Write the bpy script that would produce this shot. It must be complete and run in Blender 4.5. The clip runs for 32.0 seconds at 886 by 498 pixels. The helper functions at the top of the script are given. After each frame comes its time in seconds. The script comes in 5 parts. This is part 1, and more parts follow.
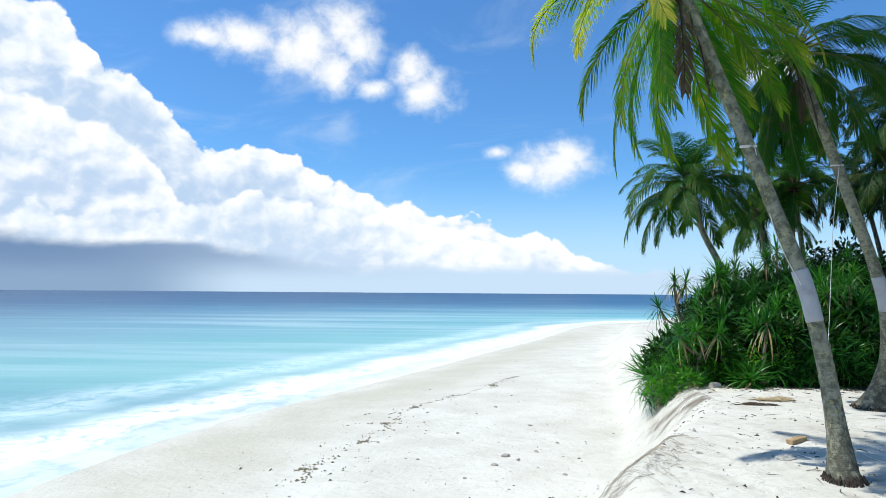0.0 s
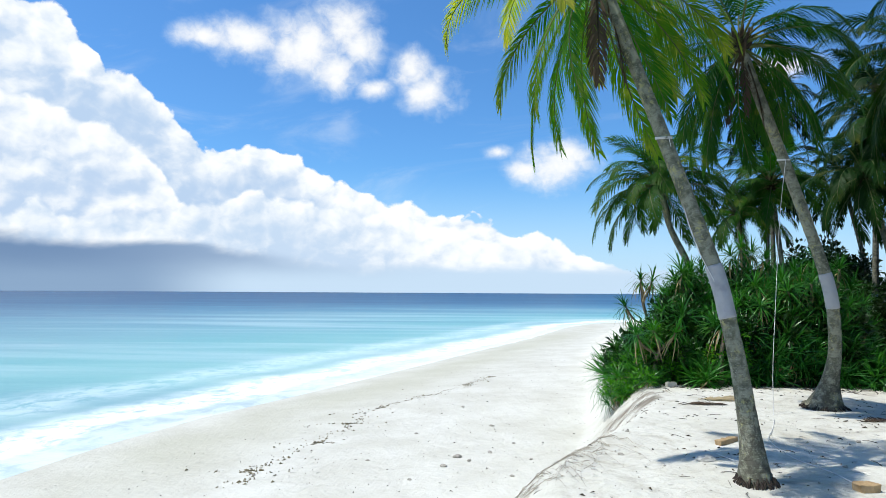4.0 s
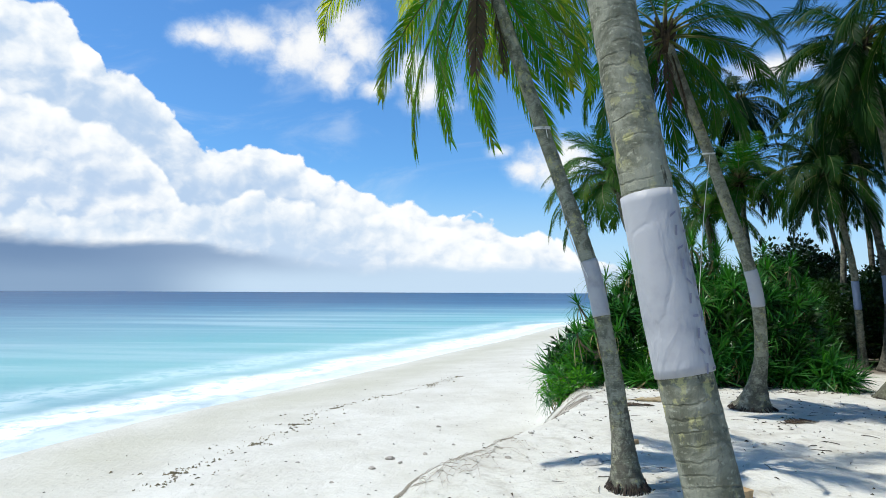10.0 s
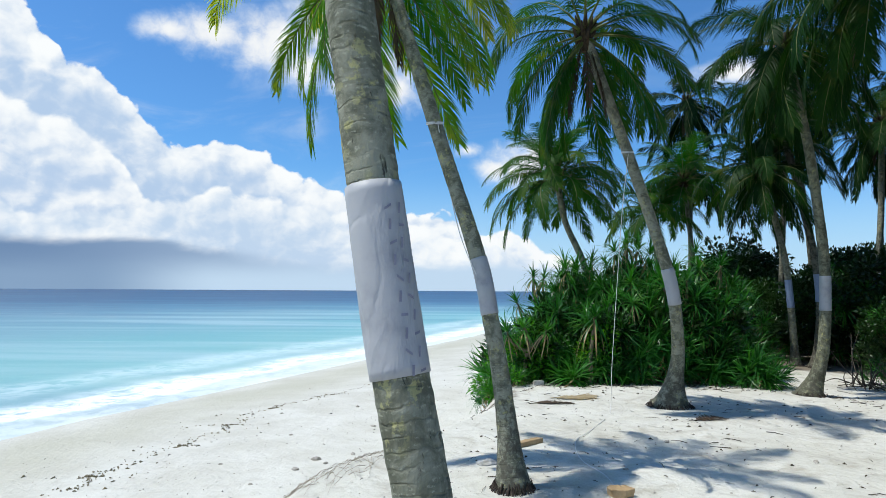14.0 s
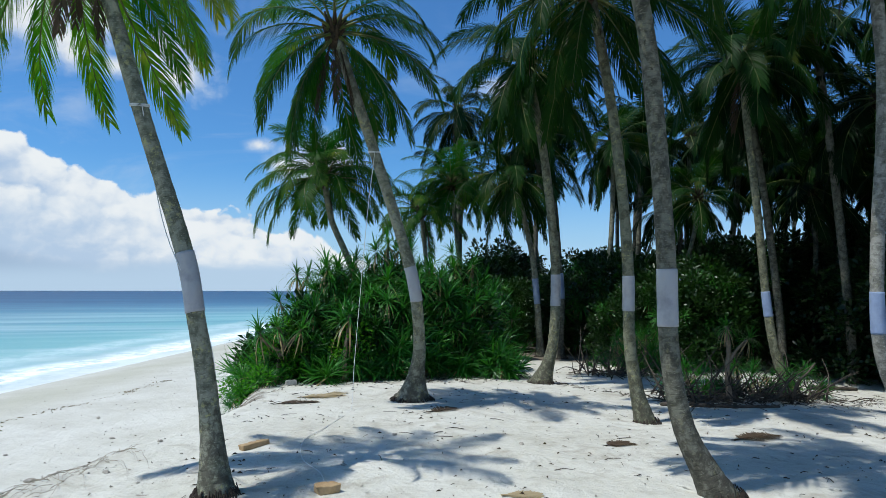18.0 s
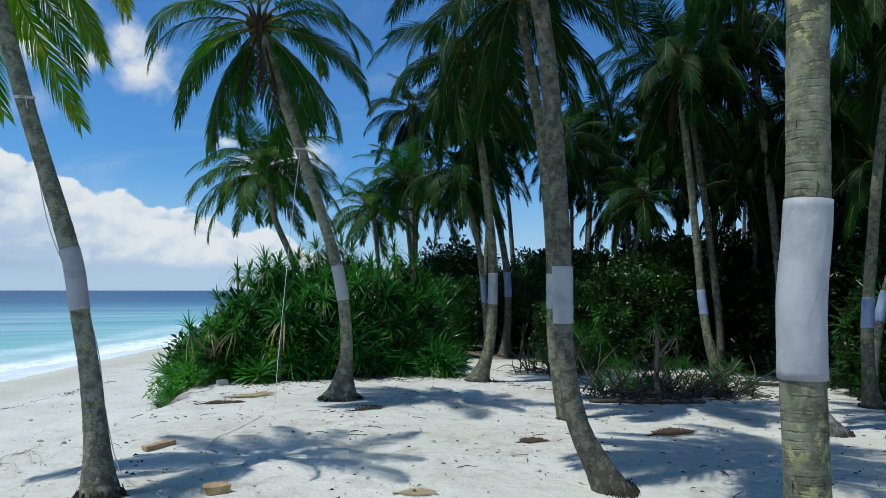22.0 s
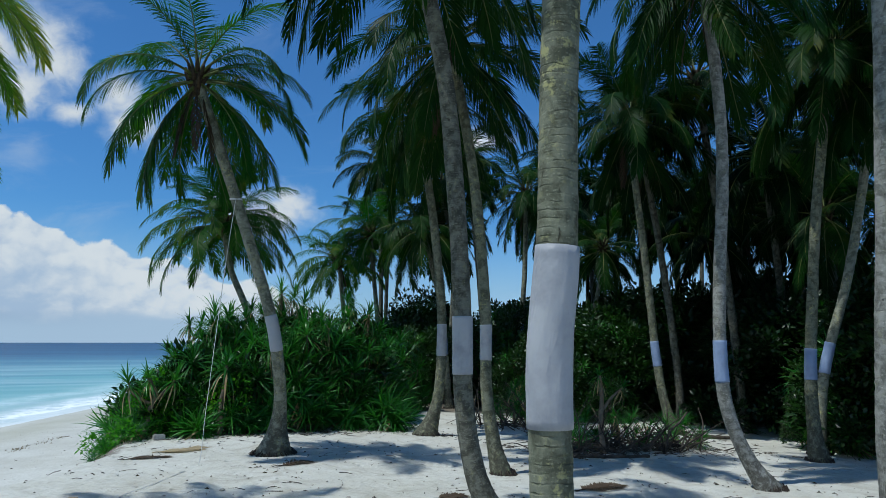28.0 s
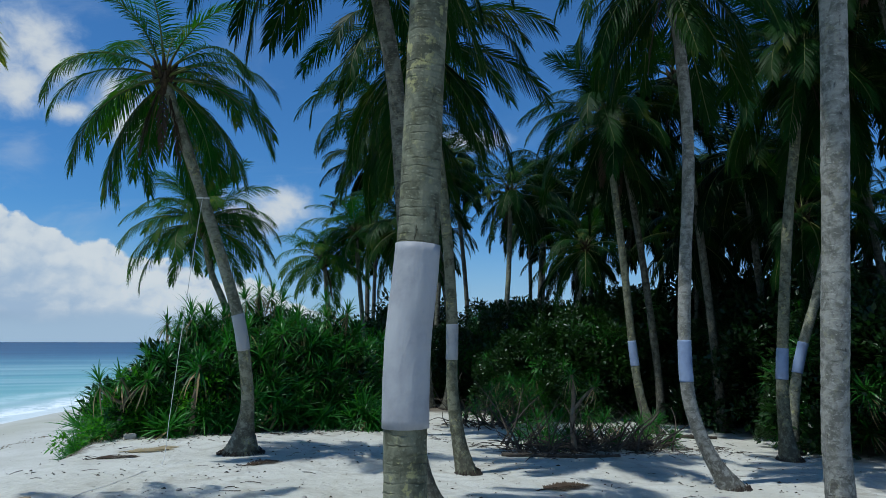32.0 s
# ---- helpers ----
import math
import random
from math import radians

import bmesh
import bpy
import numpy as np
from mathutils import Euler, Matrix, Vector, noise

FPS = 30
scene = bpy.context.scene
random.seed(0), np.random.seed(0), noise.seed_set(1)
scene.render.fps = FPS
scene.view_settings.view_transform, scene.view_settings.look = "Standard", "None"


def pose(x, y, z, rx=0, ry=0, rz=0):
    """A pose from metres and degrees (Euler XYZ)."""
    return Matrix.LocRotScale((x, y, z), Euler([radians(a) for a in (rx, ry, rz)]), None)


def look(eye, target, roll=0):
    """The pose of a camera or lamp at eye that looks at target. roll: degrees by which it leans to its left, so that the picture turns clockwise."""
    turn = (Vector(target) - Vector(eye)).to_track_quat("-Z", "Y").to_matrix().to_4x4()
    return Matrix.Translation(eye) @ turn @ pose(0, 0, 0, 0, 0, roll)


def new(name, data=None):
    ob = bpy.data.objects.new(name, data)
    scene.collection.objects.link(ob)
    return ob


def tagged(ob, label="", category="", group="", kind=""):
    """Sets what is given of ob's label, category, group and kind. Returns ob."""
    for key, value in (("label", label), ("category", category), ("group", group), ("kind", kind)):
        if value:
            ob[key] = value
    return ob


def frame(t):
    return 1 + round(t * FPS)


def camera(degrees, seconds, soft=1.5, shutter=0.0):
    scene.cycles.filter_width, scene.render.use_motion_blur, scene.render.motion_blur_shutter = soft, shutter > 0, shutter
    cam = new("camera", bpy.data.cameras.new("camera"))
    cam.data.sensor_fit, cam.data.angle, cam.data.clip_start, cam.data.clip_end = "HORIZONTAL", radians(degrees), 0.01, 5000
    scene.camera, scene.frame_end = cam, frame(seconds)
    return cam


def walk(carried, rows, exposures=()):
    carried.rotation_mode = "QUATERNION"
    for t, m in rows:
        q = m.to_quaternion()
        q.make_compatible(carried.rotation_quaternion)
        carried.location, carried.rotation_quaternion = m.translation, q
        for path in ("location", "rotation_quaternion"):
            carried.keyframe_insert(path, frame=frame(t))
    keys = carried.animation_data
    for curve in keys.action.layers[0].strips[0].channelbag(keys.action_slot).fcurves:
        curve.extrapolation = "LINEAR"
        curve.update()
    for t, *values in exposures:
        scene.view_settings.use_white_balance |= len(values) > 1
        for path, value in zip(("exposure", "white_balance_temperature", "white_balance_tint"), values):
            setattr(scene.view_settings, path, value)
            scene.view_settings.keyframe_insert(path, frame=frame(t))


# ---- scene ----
cam = camera(66.8, 32.0, soft=0.6)
PATH = [
    (0.0, (0.286, -0.215, 2.407), (0.016, 9.760, 3.052), 0.41),
    (1.0, (0.582, -0.153, 2.399), (0.312, 9.823, 3.044), 0.39),
    (2.0, (0.913, -0.067, 2.389), (0.638, 9.909, 3.034), 0.36),
    (3.0, (1.245, 0.017, 2.379), (0.965, 9.992, 3.024), 0.33),
    (3.5, (1.408, 0.064, 2.373), (1.123, 10.039, 3.018), 0.32),
    (5.5, (2.012, 0.238, 2.370), (1.722, 10.213, 3.005), 0.27),
    (6.0, (2.176, 0.307, 2.361), (1.876, 10.282, 3.001), 0.25),
    (7.0, (2.479, 0.395, 2.362), (2.174, 10.371, 2.997), 0.24),
    (8.0, (2.733, 0.413, 2.359), (2.433, 10.389, 2.994), 0.23),
    (9.0, (2.999, 0.459, 2.350), (2.694, 10.435, 2.985), 0.24),
    (10.0, (3.263, 0.526, 2.343), (2.958, 10.500, 2.983), 0.25),
    (11.0, (3.530, 0.585, 2.340), (3.210, 10.559, 2.980), 0.26),
    (12.0, (3.775, 0.624, 2.333), (3.460, 10.598, 2.978), 0.28),
    (13.0, (4.007, 0.655, 2.335), (3.682, 10.629, 2.975), 0.31),
    (13.5, (4.125, 0.675, 2.340), (3.850, 10.651, 2.970), 0.31),
    (14.0, (4.245, 0.695, 2.345), (4.410, 10.674, 2.960), 0.31),
    (14.5, (4.367, 0.711, 2.346), (5.052, 10.669, 2.956), 0.30),
    (15.0, (4.496, 0.725, 2.339), (5.881, 10.609, 2.949), 0.28),
    (15.5, (4.631, 0.733, 2.325), (6.815, 10.472, 2.945), 0.25),
    (16.0, (4.739, 0.723, 2.321), (7.481, 10.320, 2.940), 0.22),
    (16.5, (4.848, 0.713, 2.317), (7.832, 10.238, 2.935), 0.19),
    (17.0, (4.957, 0.703, 2.313), (8.049, 10.193, 2.929), 0.16),
    (17.5, (5.066, 0.694, 2.309), (8.200, 10.170, 2.924), 0.12),
    (18.0, (5.181, 0.668, 2.307), (8.351, 10.132, 2.927), 0.10),
    (19.0, (5.408, 0.615, 2.303), (8.743, 10.023, 2.908), 0.05),
    (20.0, (5.609, 0.559, 2.294), (9.089, 9.914, 2.904), 0.03),
    (21.0, (5.808, 0.481, 2.288), (9.362, 9.809, 2.893), 0.03),
    (22.0, (6.007, 0.405, 2.284), (9.603, 9.716, 2.894), 0.04),
    (23.0, (6.188, 0.356, 2.278), (9.838, 9.646, 2.893), 0.05),
    (24.0, (6.347, 0.312, 2.275), (10.046, 9.579, 2.944), 0.05),
    (24.5, (6.430, 0.282, 2.272), (10.145, 9.529, 3.107), 0.04),
    (25.0, (6.514, 0.248, 2.271), (10.224, 9.488, 3.196), 0.03),
    (25.5, (6.594, 0.214, 2.272), (10.337, 9.440, 3.197), 0.03),
    (27.5, (6.919, 0.098, 2.259), (10.674, 9.273, 3.569), 0.04),
    (28.0, (6.994, 0.043, 2.263), (10.735, 9.214, 3.638), 0.04),
    (29.0, (7.135, -0.036, 2.263), (10.883, 9.131, 3.642), 0.05),
    (30.0, (7.274, -0.087, 2.264), (11.044, 9.072, 3.638), 0.06),
    (31.0, (7.430, -0.147, 2.261), (11.179, 9.020, 3.641), 0.06),
    (32.0, (7.560, -0.165, 2.259), (11.336, 8.993, 3.629), 0.07),
]
EXPOSURES = [(0.0, 0.07, 6500, 8), (3.0, 0.05, 6500, 8), (6.0, 0.03, 6500, 8), (9.0, 0.0, 6500, 8), (13.0, -0.04, 6450, 8), (15.5, -0.16, 6350, 7), (17.5, -0.24, 6250, 7), (19.0, -0.30, 6200, 6), (23.0, -0.42, 6100, 6), (28.0, -0.58, 5900, 4), (32.0, -0.66, 5850, 4)]
walk(cam, [(t, look(eye, target, roll)) for t, eye, target, roll in PATH], EXPOSURES)

# ---------------------------------------------------------------- sun and sky
SUN_FROM = Vector((-0.52, -0.05, 1.0)).normalized()
SEA_LEVEL = -2.3

sun_data = bpy.data.lights.new("sun", "SUN")
sun_data.energy, sun_data.angle, sun_data.color = 5.0, radians(0.55), (1.0, 0.965, 0.90)
sun = new("sun", sun_data)
sun.matrix_world = look((0, 0, 60), Vector((0, 0, 60)) - SUN_FROM)


class Graph:
    """Short hand for shader nodes: every call returns an output socket."""

    def __init__(self, tree):
        self.tree = tree

    def node(self, kind, **settings):
        n = self.tree.nodes.new(kind)
        for key, value in settings.items():
            if key == "operation":
                n.operation = value
            elif key == "blend_type":
                n.blend_type = value
            elif key == "data_type":
                n.data_type = value
        return n

    def put(self, socket, value):
        if isinstance(value, bpy.types.NodeSocket):
            self.tree.links.new(value, socket)
        else:
            socket.default_value = value

    def math(self, op, a, b=0.0, clamp=False):
        n = self.node("ShaderNodeMath", operation=op)
        n.use_clamp = clamp
        self.put(n.inputs[0], a)
        self.put(n.inputs[1], b)
        return n.outputs[0]

    def smooth(self, x, lo, hi, to_lo=0.0, to_hi=1.0):
        n = self.node("ShaderNodeMapRange")
        n.interpolation_type = "SMOOTHSTEP"
        for i, v in enumerate((x, lo, hi, to_lo, to_hi)):
            self.put(n.inputs[i], v)
        return n.outputs[0]

    def mix(self, fac, a, b, blend="MIX"):
        n = self.node("ShaderNodeMix", data_type="RGBA", blend_type=blend)
        self.put(n.inputs["Factor"], fac)
        for socket, v in zip([s for s in n.inputs if s.type == "RGBA"], (a, b)):
            self.put(socket, v if isinstance(v, bpy.types.NodeSocket) else (*v[:3], 1.0))
        return [s for s in n.outputs if s.type == "RGBA"][0]

    def combine(self, x, y, z=0.0):
        n = self.node("ShaderNodeCombineXYZ")
        for i, v in enumerate((x, y, z)):
            self.put(n.inputs[i], v)
        return n.outputs[0]

    def scaled(self, vector, size):
        n = self.node("ShaderNodeVectorMath", operation="MULTIPLY")
        self.put(n.inputs[0], vector)
        n.inputs[1].default_value = size
        return n.outputs[0]

    def noise(self, vector, scale, detail=4.0, rough=0.55, distort=0.0):
        n = self.node("ShaderNodeTexNoise")
        self.put(n.inputs["Vector"], vector)
        for key, v in (("Scale", scale), ("Detail", detail), ("Roughness", rough), ("Distortion", distort)):
            n.inputs[key].default_value = v
        return n.outputs["Fac"]

    def voronoi(self, vector, scale, detail=0.0, rough=0.5):
        n = self.node("ShaderNodeTexVoronoi")
        n.feature = "SMOOTH_F1"
        self.put(n.inputs["Vector"], vector)
        for key, v in (("Scale", scale), ("Detail", detail), ("Roughness", rough), ("Smoothness", 0.35)):
            n.inputs[key].default_value = v
        return n.outputs["Distance"]

    def ramp(self, x, stops, mode="LINEAR"):
        n = self.node("ShaderNodeValToRGB")
        r = n.color_ramp
        r.interpolation = mode
        while len(r.elements) < len(stops):
            r.elements.new(1.0)
        for e, (p, c) in zip(r.elements, stops):
            e.position = p
            e.color = (*c[:3], 1.0) if isinstance(c, (tuple, list)) else (c, c, c, 1.0)
        self.put(n.inputs[0], x)
        return n.outputs["Color"]

    def bump(self, height, strength, distance):
        n = self.node("ShaderNodeBump")
        n.inputs["Strength"].default_value, n.inputs["Distance"].default_value = strength, distance
        self.put(n.inputs["Height"], height)
        return n.outputs["Normal"]


def build_sky():
    world = bpy.data.worlds.new("sky")
    scene.world = world
    world.use_nodes = True
    world.node_tree.nodes.clear()
    g = Graph(world.node_tree)
    sky = g.node("ShaderNodeTexSky")
    sky.sky_type, sky.sun_disc = "NISHITA", False
    sky.sun_elevation = math.asin(SUN_FROM.z)
    sky.sun_rotation = math.atan2(SUN_FROM.x, SUN_FROM.y)
    sky.altitude, sky.air_density, sky.dust_density, sky.ozone_density = 0.0, 1.0, 0.6, 1.6
    way = g.node("ShaderNodeTexCoord").outputs["Generated"]
    split = g.node("ShaderNodeSeparateXYZ")
    g.put(split.inputs[0], way)
    x, y, z = split.outputs
    az = g.math("MULTIPLY", g.math("ARCTAN2", x, y), 57.2958)
    el = g.math("MULTIPLY", g.math("ARCSINE", z), 57.2958)
    flat = g.combine(az, g.math("MULTIPLY", el, 1.15))
    # billows of the cumulus, sampled twice: the second a little towards the sun
    def moved(p, by):
        n = g.node("ShaderNodeVectorMath", operation="ADD")
        g.put(n.inputs[0], p)
        n.inputs[1].default_value = by
        return n.outputs[0]
    warp = g.node("ShaderNodeTexNoise")
    g.put(warp.inputs["Vector"], flat)
    warp.inputs["Scale"].default_value, warp.inputs["Detail"].default_value = 0.55, 3.0
    bent = g.node("ShaderNodeVectorMath", operation="ADD")
    g.put(bent.inputs[0], flat)
    g.put(bent.inputs[1], g.scaled(warp.outputs["Color"], (1.3, 1.3, 0.0)))
    flat_bent = bent.outputs[0]
    def billow(p):
        knobs = g.math("SUBTRACT", 0.62, g.voronoi(p, 0.24, 3.0, 0.5))
        return g.math("ADD", g.math("MULTIPLY", knobs, 0.75), g.math("MULTIPLY", g.math("SUBTRACT", g.noise(p, 0.5, 6.0, 0.55), 0.5), 0.8))
    bearing = g.math("DIVIDE", g.math("ADD", az, 90.0), 180.0)
    def profile(stops):
        return g.math("MULTIPLY", g.ramp(bearing, [((a + 90) / 180, e / 40) for a, e in stops]), 40.0)
    def bank(stops, shift, amp, sharp, reach, lit_tone, shade_tone):
        """One bank of cumulus under a skyline given as bearing and height: its mask, and its tone, brightest along the crowns."""
        p = moved(flat_bent, shift)
        h0, h1 = billow(p), billow(moved(p, (-0.55, 0.75, 0.0)))
        body = g.math("SUBTRACT", g.math("ADD", profile(stops), g.math("MULTIPLY", g.math("SUBTRACT", h0, 0.16), amp)), el)
        mask = g.smooth(body, -0.03, sharp)
        relief = g.math("SUBTRACT", h0, h1)
        sunny = g.math("SUBTRACT", g.math("ADD", 0.86, g.math("MULTIPLY", relief, 1.6)), g.math("MULTIPLY", g.smooth(body, 0.2, reach), 0.78))
        drift = g.noise(g.combine(g.math("MULTIPLY", az, 0.7), g.math("ADD", el, shift[0])), 0.13, 5.0, 0.55, 0.6)
        sunny = g.math("SUBTRACT", g.math("ADD", sunny, 0.30), g.math("MULTIPLY", g.smooth(drift, 0.38, 0.62), 0.60))
        return mask, g.mix(g.smooth(sunny, -0.25, 1.25), shade_tone, lit_tone)
    tower = bank([(-90, 14), (-60, 22), (-36, 21.2), (-31.9, 21.5), (-31.2, 20.3), (-29.9, 19.1), (-29.0, 17.6), (-26.7, 17.3), (-25.4, 16.2), (-24.1, 15.4), (-23.3, 14.0), (-20.4, 12.1),
                  (-18.8, 12.1), (-16.2, 12.9), (-14.5, 12.5), (-13.1, 11.7), (-12.2, 10.7), (-10.7, 10.2), (-8.6, 9.3), (-6.1, 8.4), (-4.0, 8.8), (-2.5, 7.6), (0.2, 7.2), (2.6, 6.9), (4.5, 6.0),
                  (6.9, 5.7), (8.8, 4.4), (11.1, 3.2), (15.0, 1.9), (50, 3.5)], (0.0, 0.0, 0.0), 1.9, 0.30, 5.5, (0.97, 0.98, 0.99), (0.47, 0.61, 0.82))
    middle = bank([(-90, 10), (-36, 14.6), (-33.4, 14.8), (-31.6, 14.2), (-30.4, 13.6), (-28.1, 13.0), (-26.1, 12.0), (-24.4, 10.5), (-22.8, 7.5), (-20.0, 4.0), (90, 0)],
                  (17.0, 5.0, 0.0), 1.7, 0.5, 4.2, (0.97, 0.98, 0.99), (0.50, 0.63, 0.83))
    low_bank = bank([(-90, 7), (-35, 6.7), (-33.1, 7.4), (-31.5, 6.7), (-29.4, 6.3), (-27.1, 7.2), (-23.9, 7.3), (-19.6, 7.9), (-17.9, 9.2), (-14.2, 8.6), (-10.4, 8.0), (-6.6, 7.0), (-2.7, 6.4), (1.6, 5.6),
                   (6.4, 4.4), (11.1, 2.2), (18.0, 0.8), (90, 2)], (41.0, 23.0, 0.0), 1.6, 0.5, 5.0, (0.97, 0.98, 0.99), (0.54, 0.67, 0.85))
    # loose fair-weather clouds: bearing, height, half width, half height
    loose = None
    fray = g.noise(flat_bent, 0.42, 7.0, 0.6)
    for a, e, w, t in ((-21.9, 20.0, 3.0, 1.2), (-18.2, 20.1, 4.4, 2.0), (-13.3, 19.9, 5.4, 3.2), (-10.5, 21.6, 3.2, 2.8), (-11.1, 18.4, 3.4, 2.3), (-8.9, 20.2, 2.4, 2.8), (-4.4, 18.5, 2.2, 2.0),
                       (-3.1, 16.8, 3.1, 2.2), (-7.5, 16.9, 2.2, 1.0), (7.6, 10.6, 4.2, 2.2), (9.0, 11.7, 2.4, 1.8), (5.5, 10.3, 2.3, 1.4), (3.1, 11.9, 1.4, 0.7), (25, 17, 4, 1.2), (120, 20, 14, 5), (-130, 22, 16, 5)):
        d = g.node("ShaderNodeVectorMath", operation="LENGTH")
        g.put(d.inputs[0], g.combine(g.math("DIVIDE", g.math("SUBTRACT", az, a), w), g.math("DIVIDE", g.math("SUBTRACT", el, e), t)))
        one = g.math("SUBTRACT", 1.0, d.outputs["Value"])
        loose = one if loose is None else g.math("MAXIMUM", loose, one)
    puff_body = g.math("ADD", loose, g.math("MULTIPLY", g.math("SUBTRACT", fray, 0.5), 1.5))
    puff = g.smooth(puff_body, -0.18, 1.0)
    # thin high streaks
    streak = g.noise(g.combine(g.math("MULTIPLY", az, 0.05), g.math("MULTIPLY", g.math("ADD", el, g.math("MULTIPLY", az, -0.12)), 0.16)), 1.3, 6.0, 0.6, 1.0)
    veil = g.math("MULTIPLY", g.smooth(streak, 0.50, 0.80), g.smooth(az, 8.0, 22.0, 0.30, 0.06))
    clear = g.mix(1.0, sky.outputs[0], (0.47, 0.85, 1.22), "MULTIPLY")
    haze = g.math("SUBTRACT", 1.0, g.smooth(el, -1.0, 11.0))
    clear = g.mix(g.math("MULTIPLY", haze, 0.85), clear, (4.4, 5.9, 7.6))
    clear_light = g.node("ShaderNodeBackground")
    g.put(clear_light.inputs["Color"], clear)
    clear_light.inputs["Strength"].default_value = 0.135
    # the dark flat base and the rain veil below it
    tone = g.mix(middle[0], tower[1], middle[1])
    tone = g.mix(low_bank[0], tone, low_bank[1])
    edge_drift = g.noise(g.combine(g.math("MULTIPLY", az, 0.5), g.math("MULTIPLY", el, 1.6)), 0.22, 5.0, 0.55, 0.3)
    base_line = g.smooth(az, -24.0, -8.0, 3.7, 2.0)
    under = g.smooth(g.math("SUBTRACT", g.math("ADD", el, g.math("MULTIPLY", g.math("SUBTRACT", edge_drift, 0.5), 2.6)), base_line), -0.55, 0.75)
    deep = g.smooth(az, -34.0, 4.0)
    shade = g.mix(deep, (0.17, 0.27, 0.45), (0.56, 0.70, 0.88))
    rain = g.mix(g.smooth(az, -27.0, -17.0), (0.25, 0.37, 0.55), (0.55, 0.70, 0.87))
    low = g.mix(g.smooth(g.math("ADD", el, edge_drift), 1.2, 3.6), rain, shade)
    tone = g.mix(under, low, tone)
    mask = g.math("MAXIMUM", tower[0], g.math("MAXIMUM", middle[0], low_bank[0]))
    cloud = g.node("ShaderNodeBackground")
    g.put(cloud.inputs["Color"], tone)
    cloud.inputs["Strength"].default_value = 1.06
    puff_light = g.node("ShaderNodeBackground")
    g.put(puff_light.inputs["Color"], g.mix(g.smooth(puff_body, 0.1, 0.7), (0.76, 0.86, 0.98), (0.98, 0.985, 1.0)))
    puff_light.inputs["Strength"].default_value = 1.0
    veil_light = g.node("ShaderNodeBackground")
    veil_light.inputs["Color"].default_value = (0.80, 0.88, 0.97, 1)
    def layer(fac, a, b):
        n = g.node("ShaderNodeMixShader")
        g.put(n.inputs[0], fac)
        g.put(n.inputs[1], a)
        g.put(n.inputs[2], b)
        return n.outputs[0]
    s = layer(veil, clear_light.outputs[0], veil_light.outputs[0])
    s = layer(puff, s, puff_light.outputs[0])
    s = layer(mask, s, cloud.outputs[0])
    out = g.node("ShaderNodeOutputWorld")
    g.put(out.inputs["Surface"], s)


build_sky()


# ---------------------------------------------------------------- materials
def material(name):
    m = bpy.data.materials.new(name)
    m.use_nodes = True
    m.node_tree.nodes.clear()
    g = Graph(m.node_tree)
    out = g.node("ShaderNodeOutputMaterial")
    return m, g, out


def principled(g, colour, rough=0.8, normal=None, spec=0.3, metal=0.0):
    p = g.node("ShaderNodeBsdfPrincipled")
    g.put(p.inputs["Base Color"], colour if isinstance(colour, bpy.types.NodeSocket) else (*colour, 1.0))
    g.put(p.inputs["Roughness"], rough)
    p.inputs["Specular IOR Level"].default_value = spec
    p.inputs["Metallic"].default_value = metal
    if normal is not None:
        g.put(p.inputs["Normal"], normal)
    return p.outputs[0]


def spot(g):
    return g.node("ShaderNodeTexCoord").outputs["Object"]


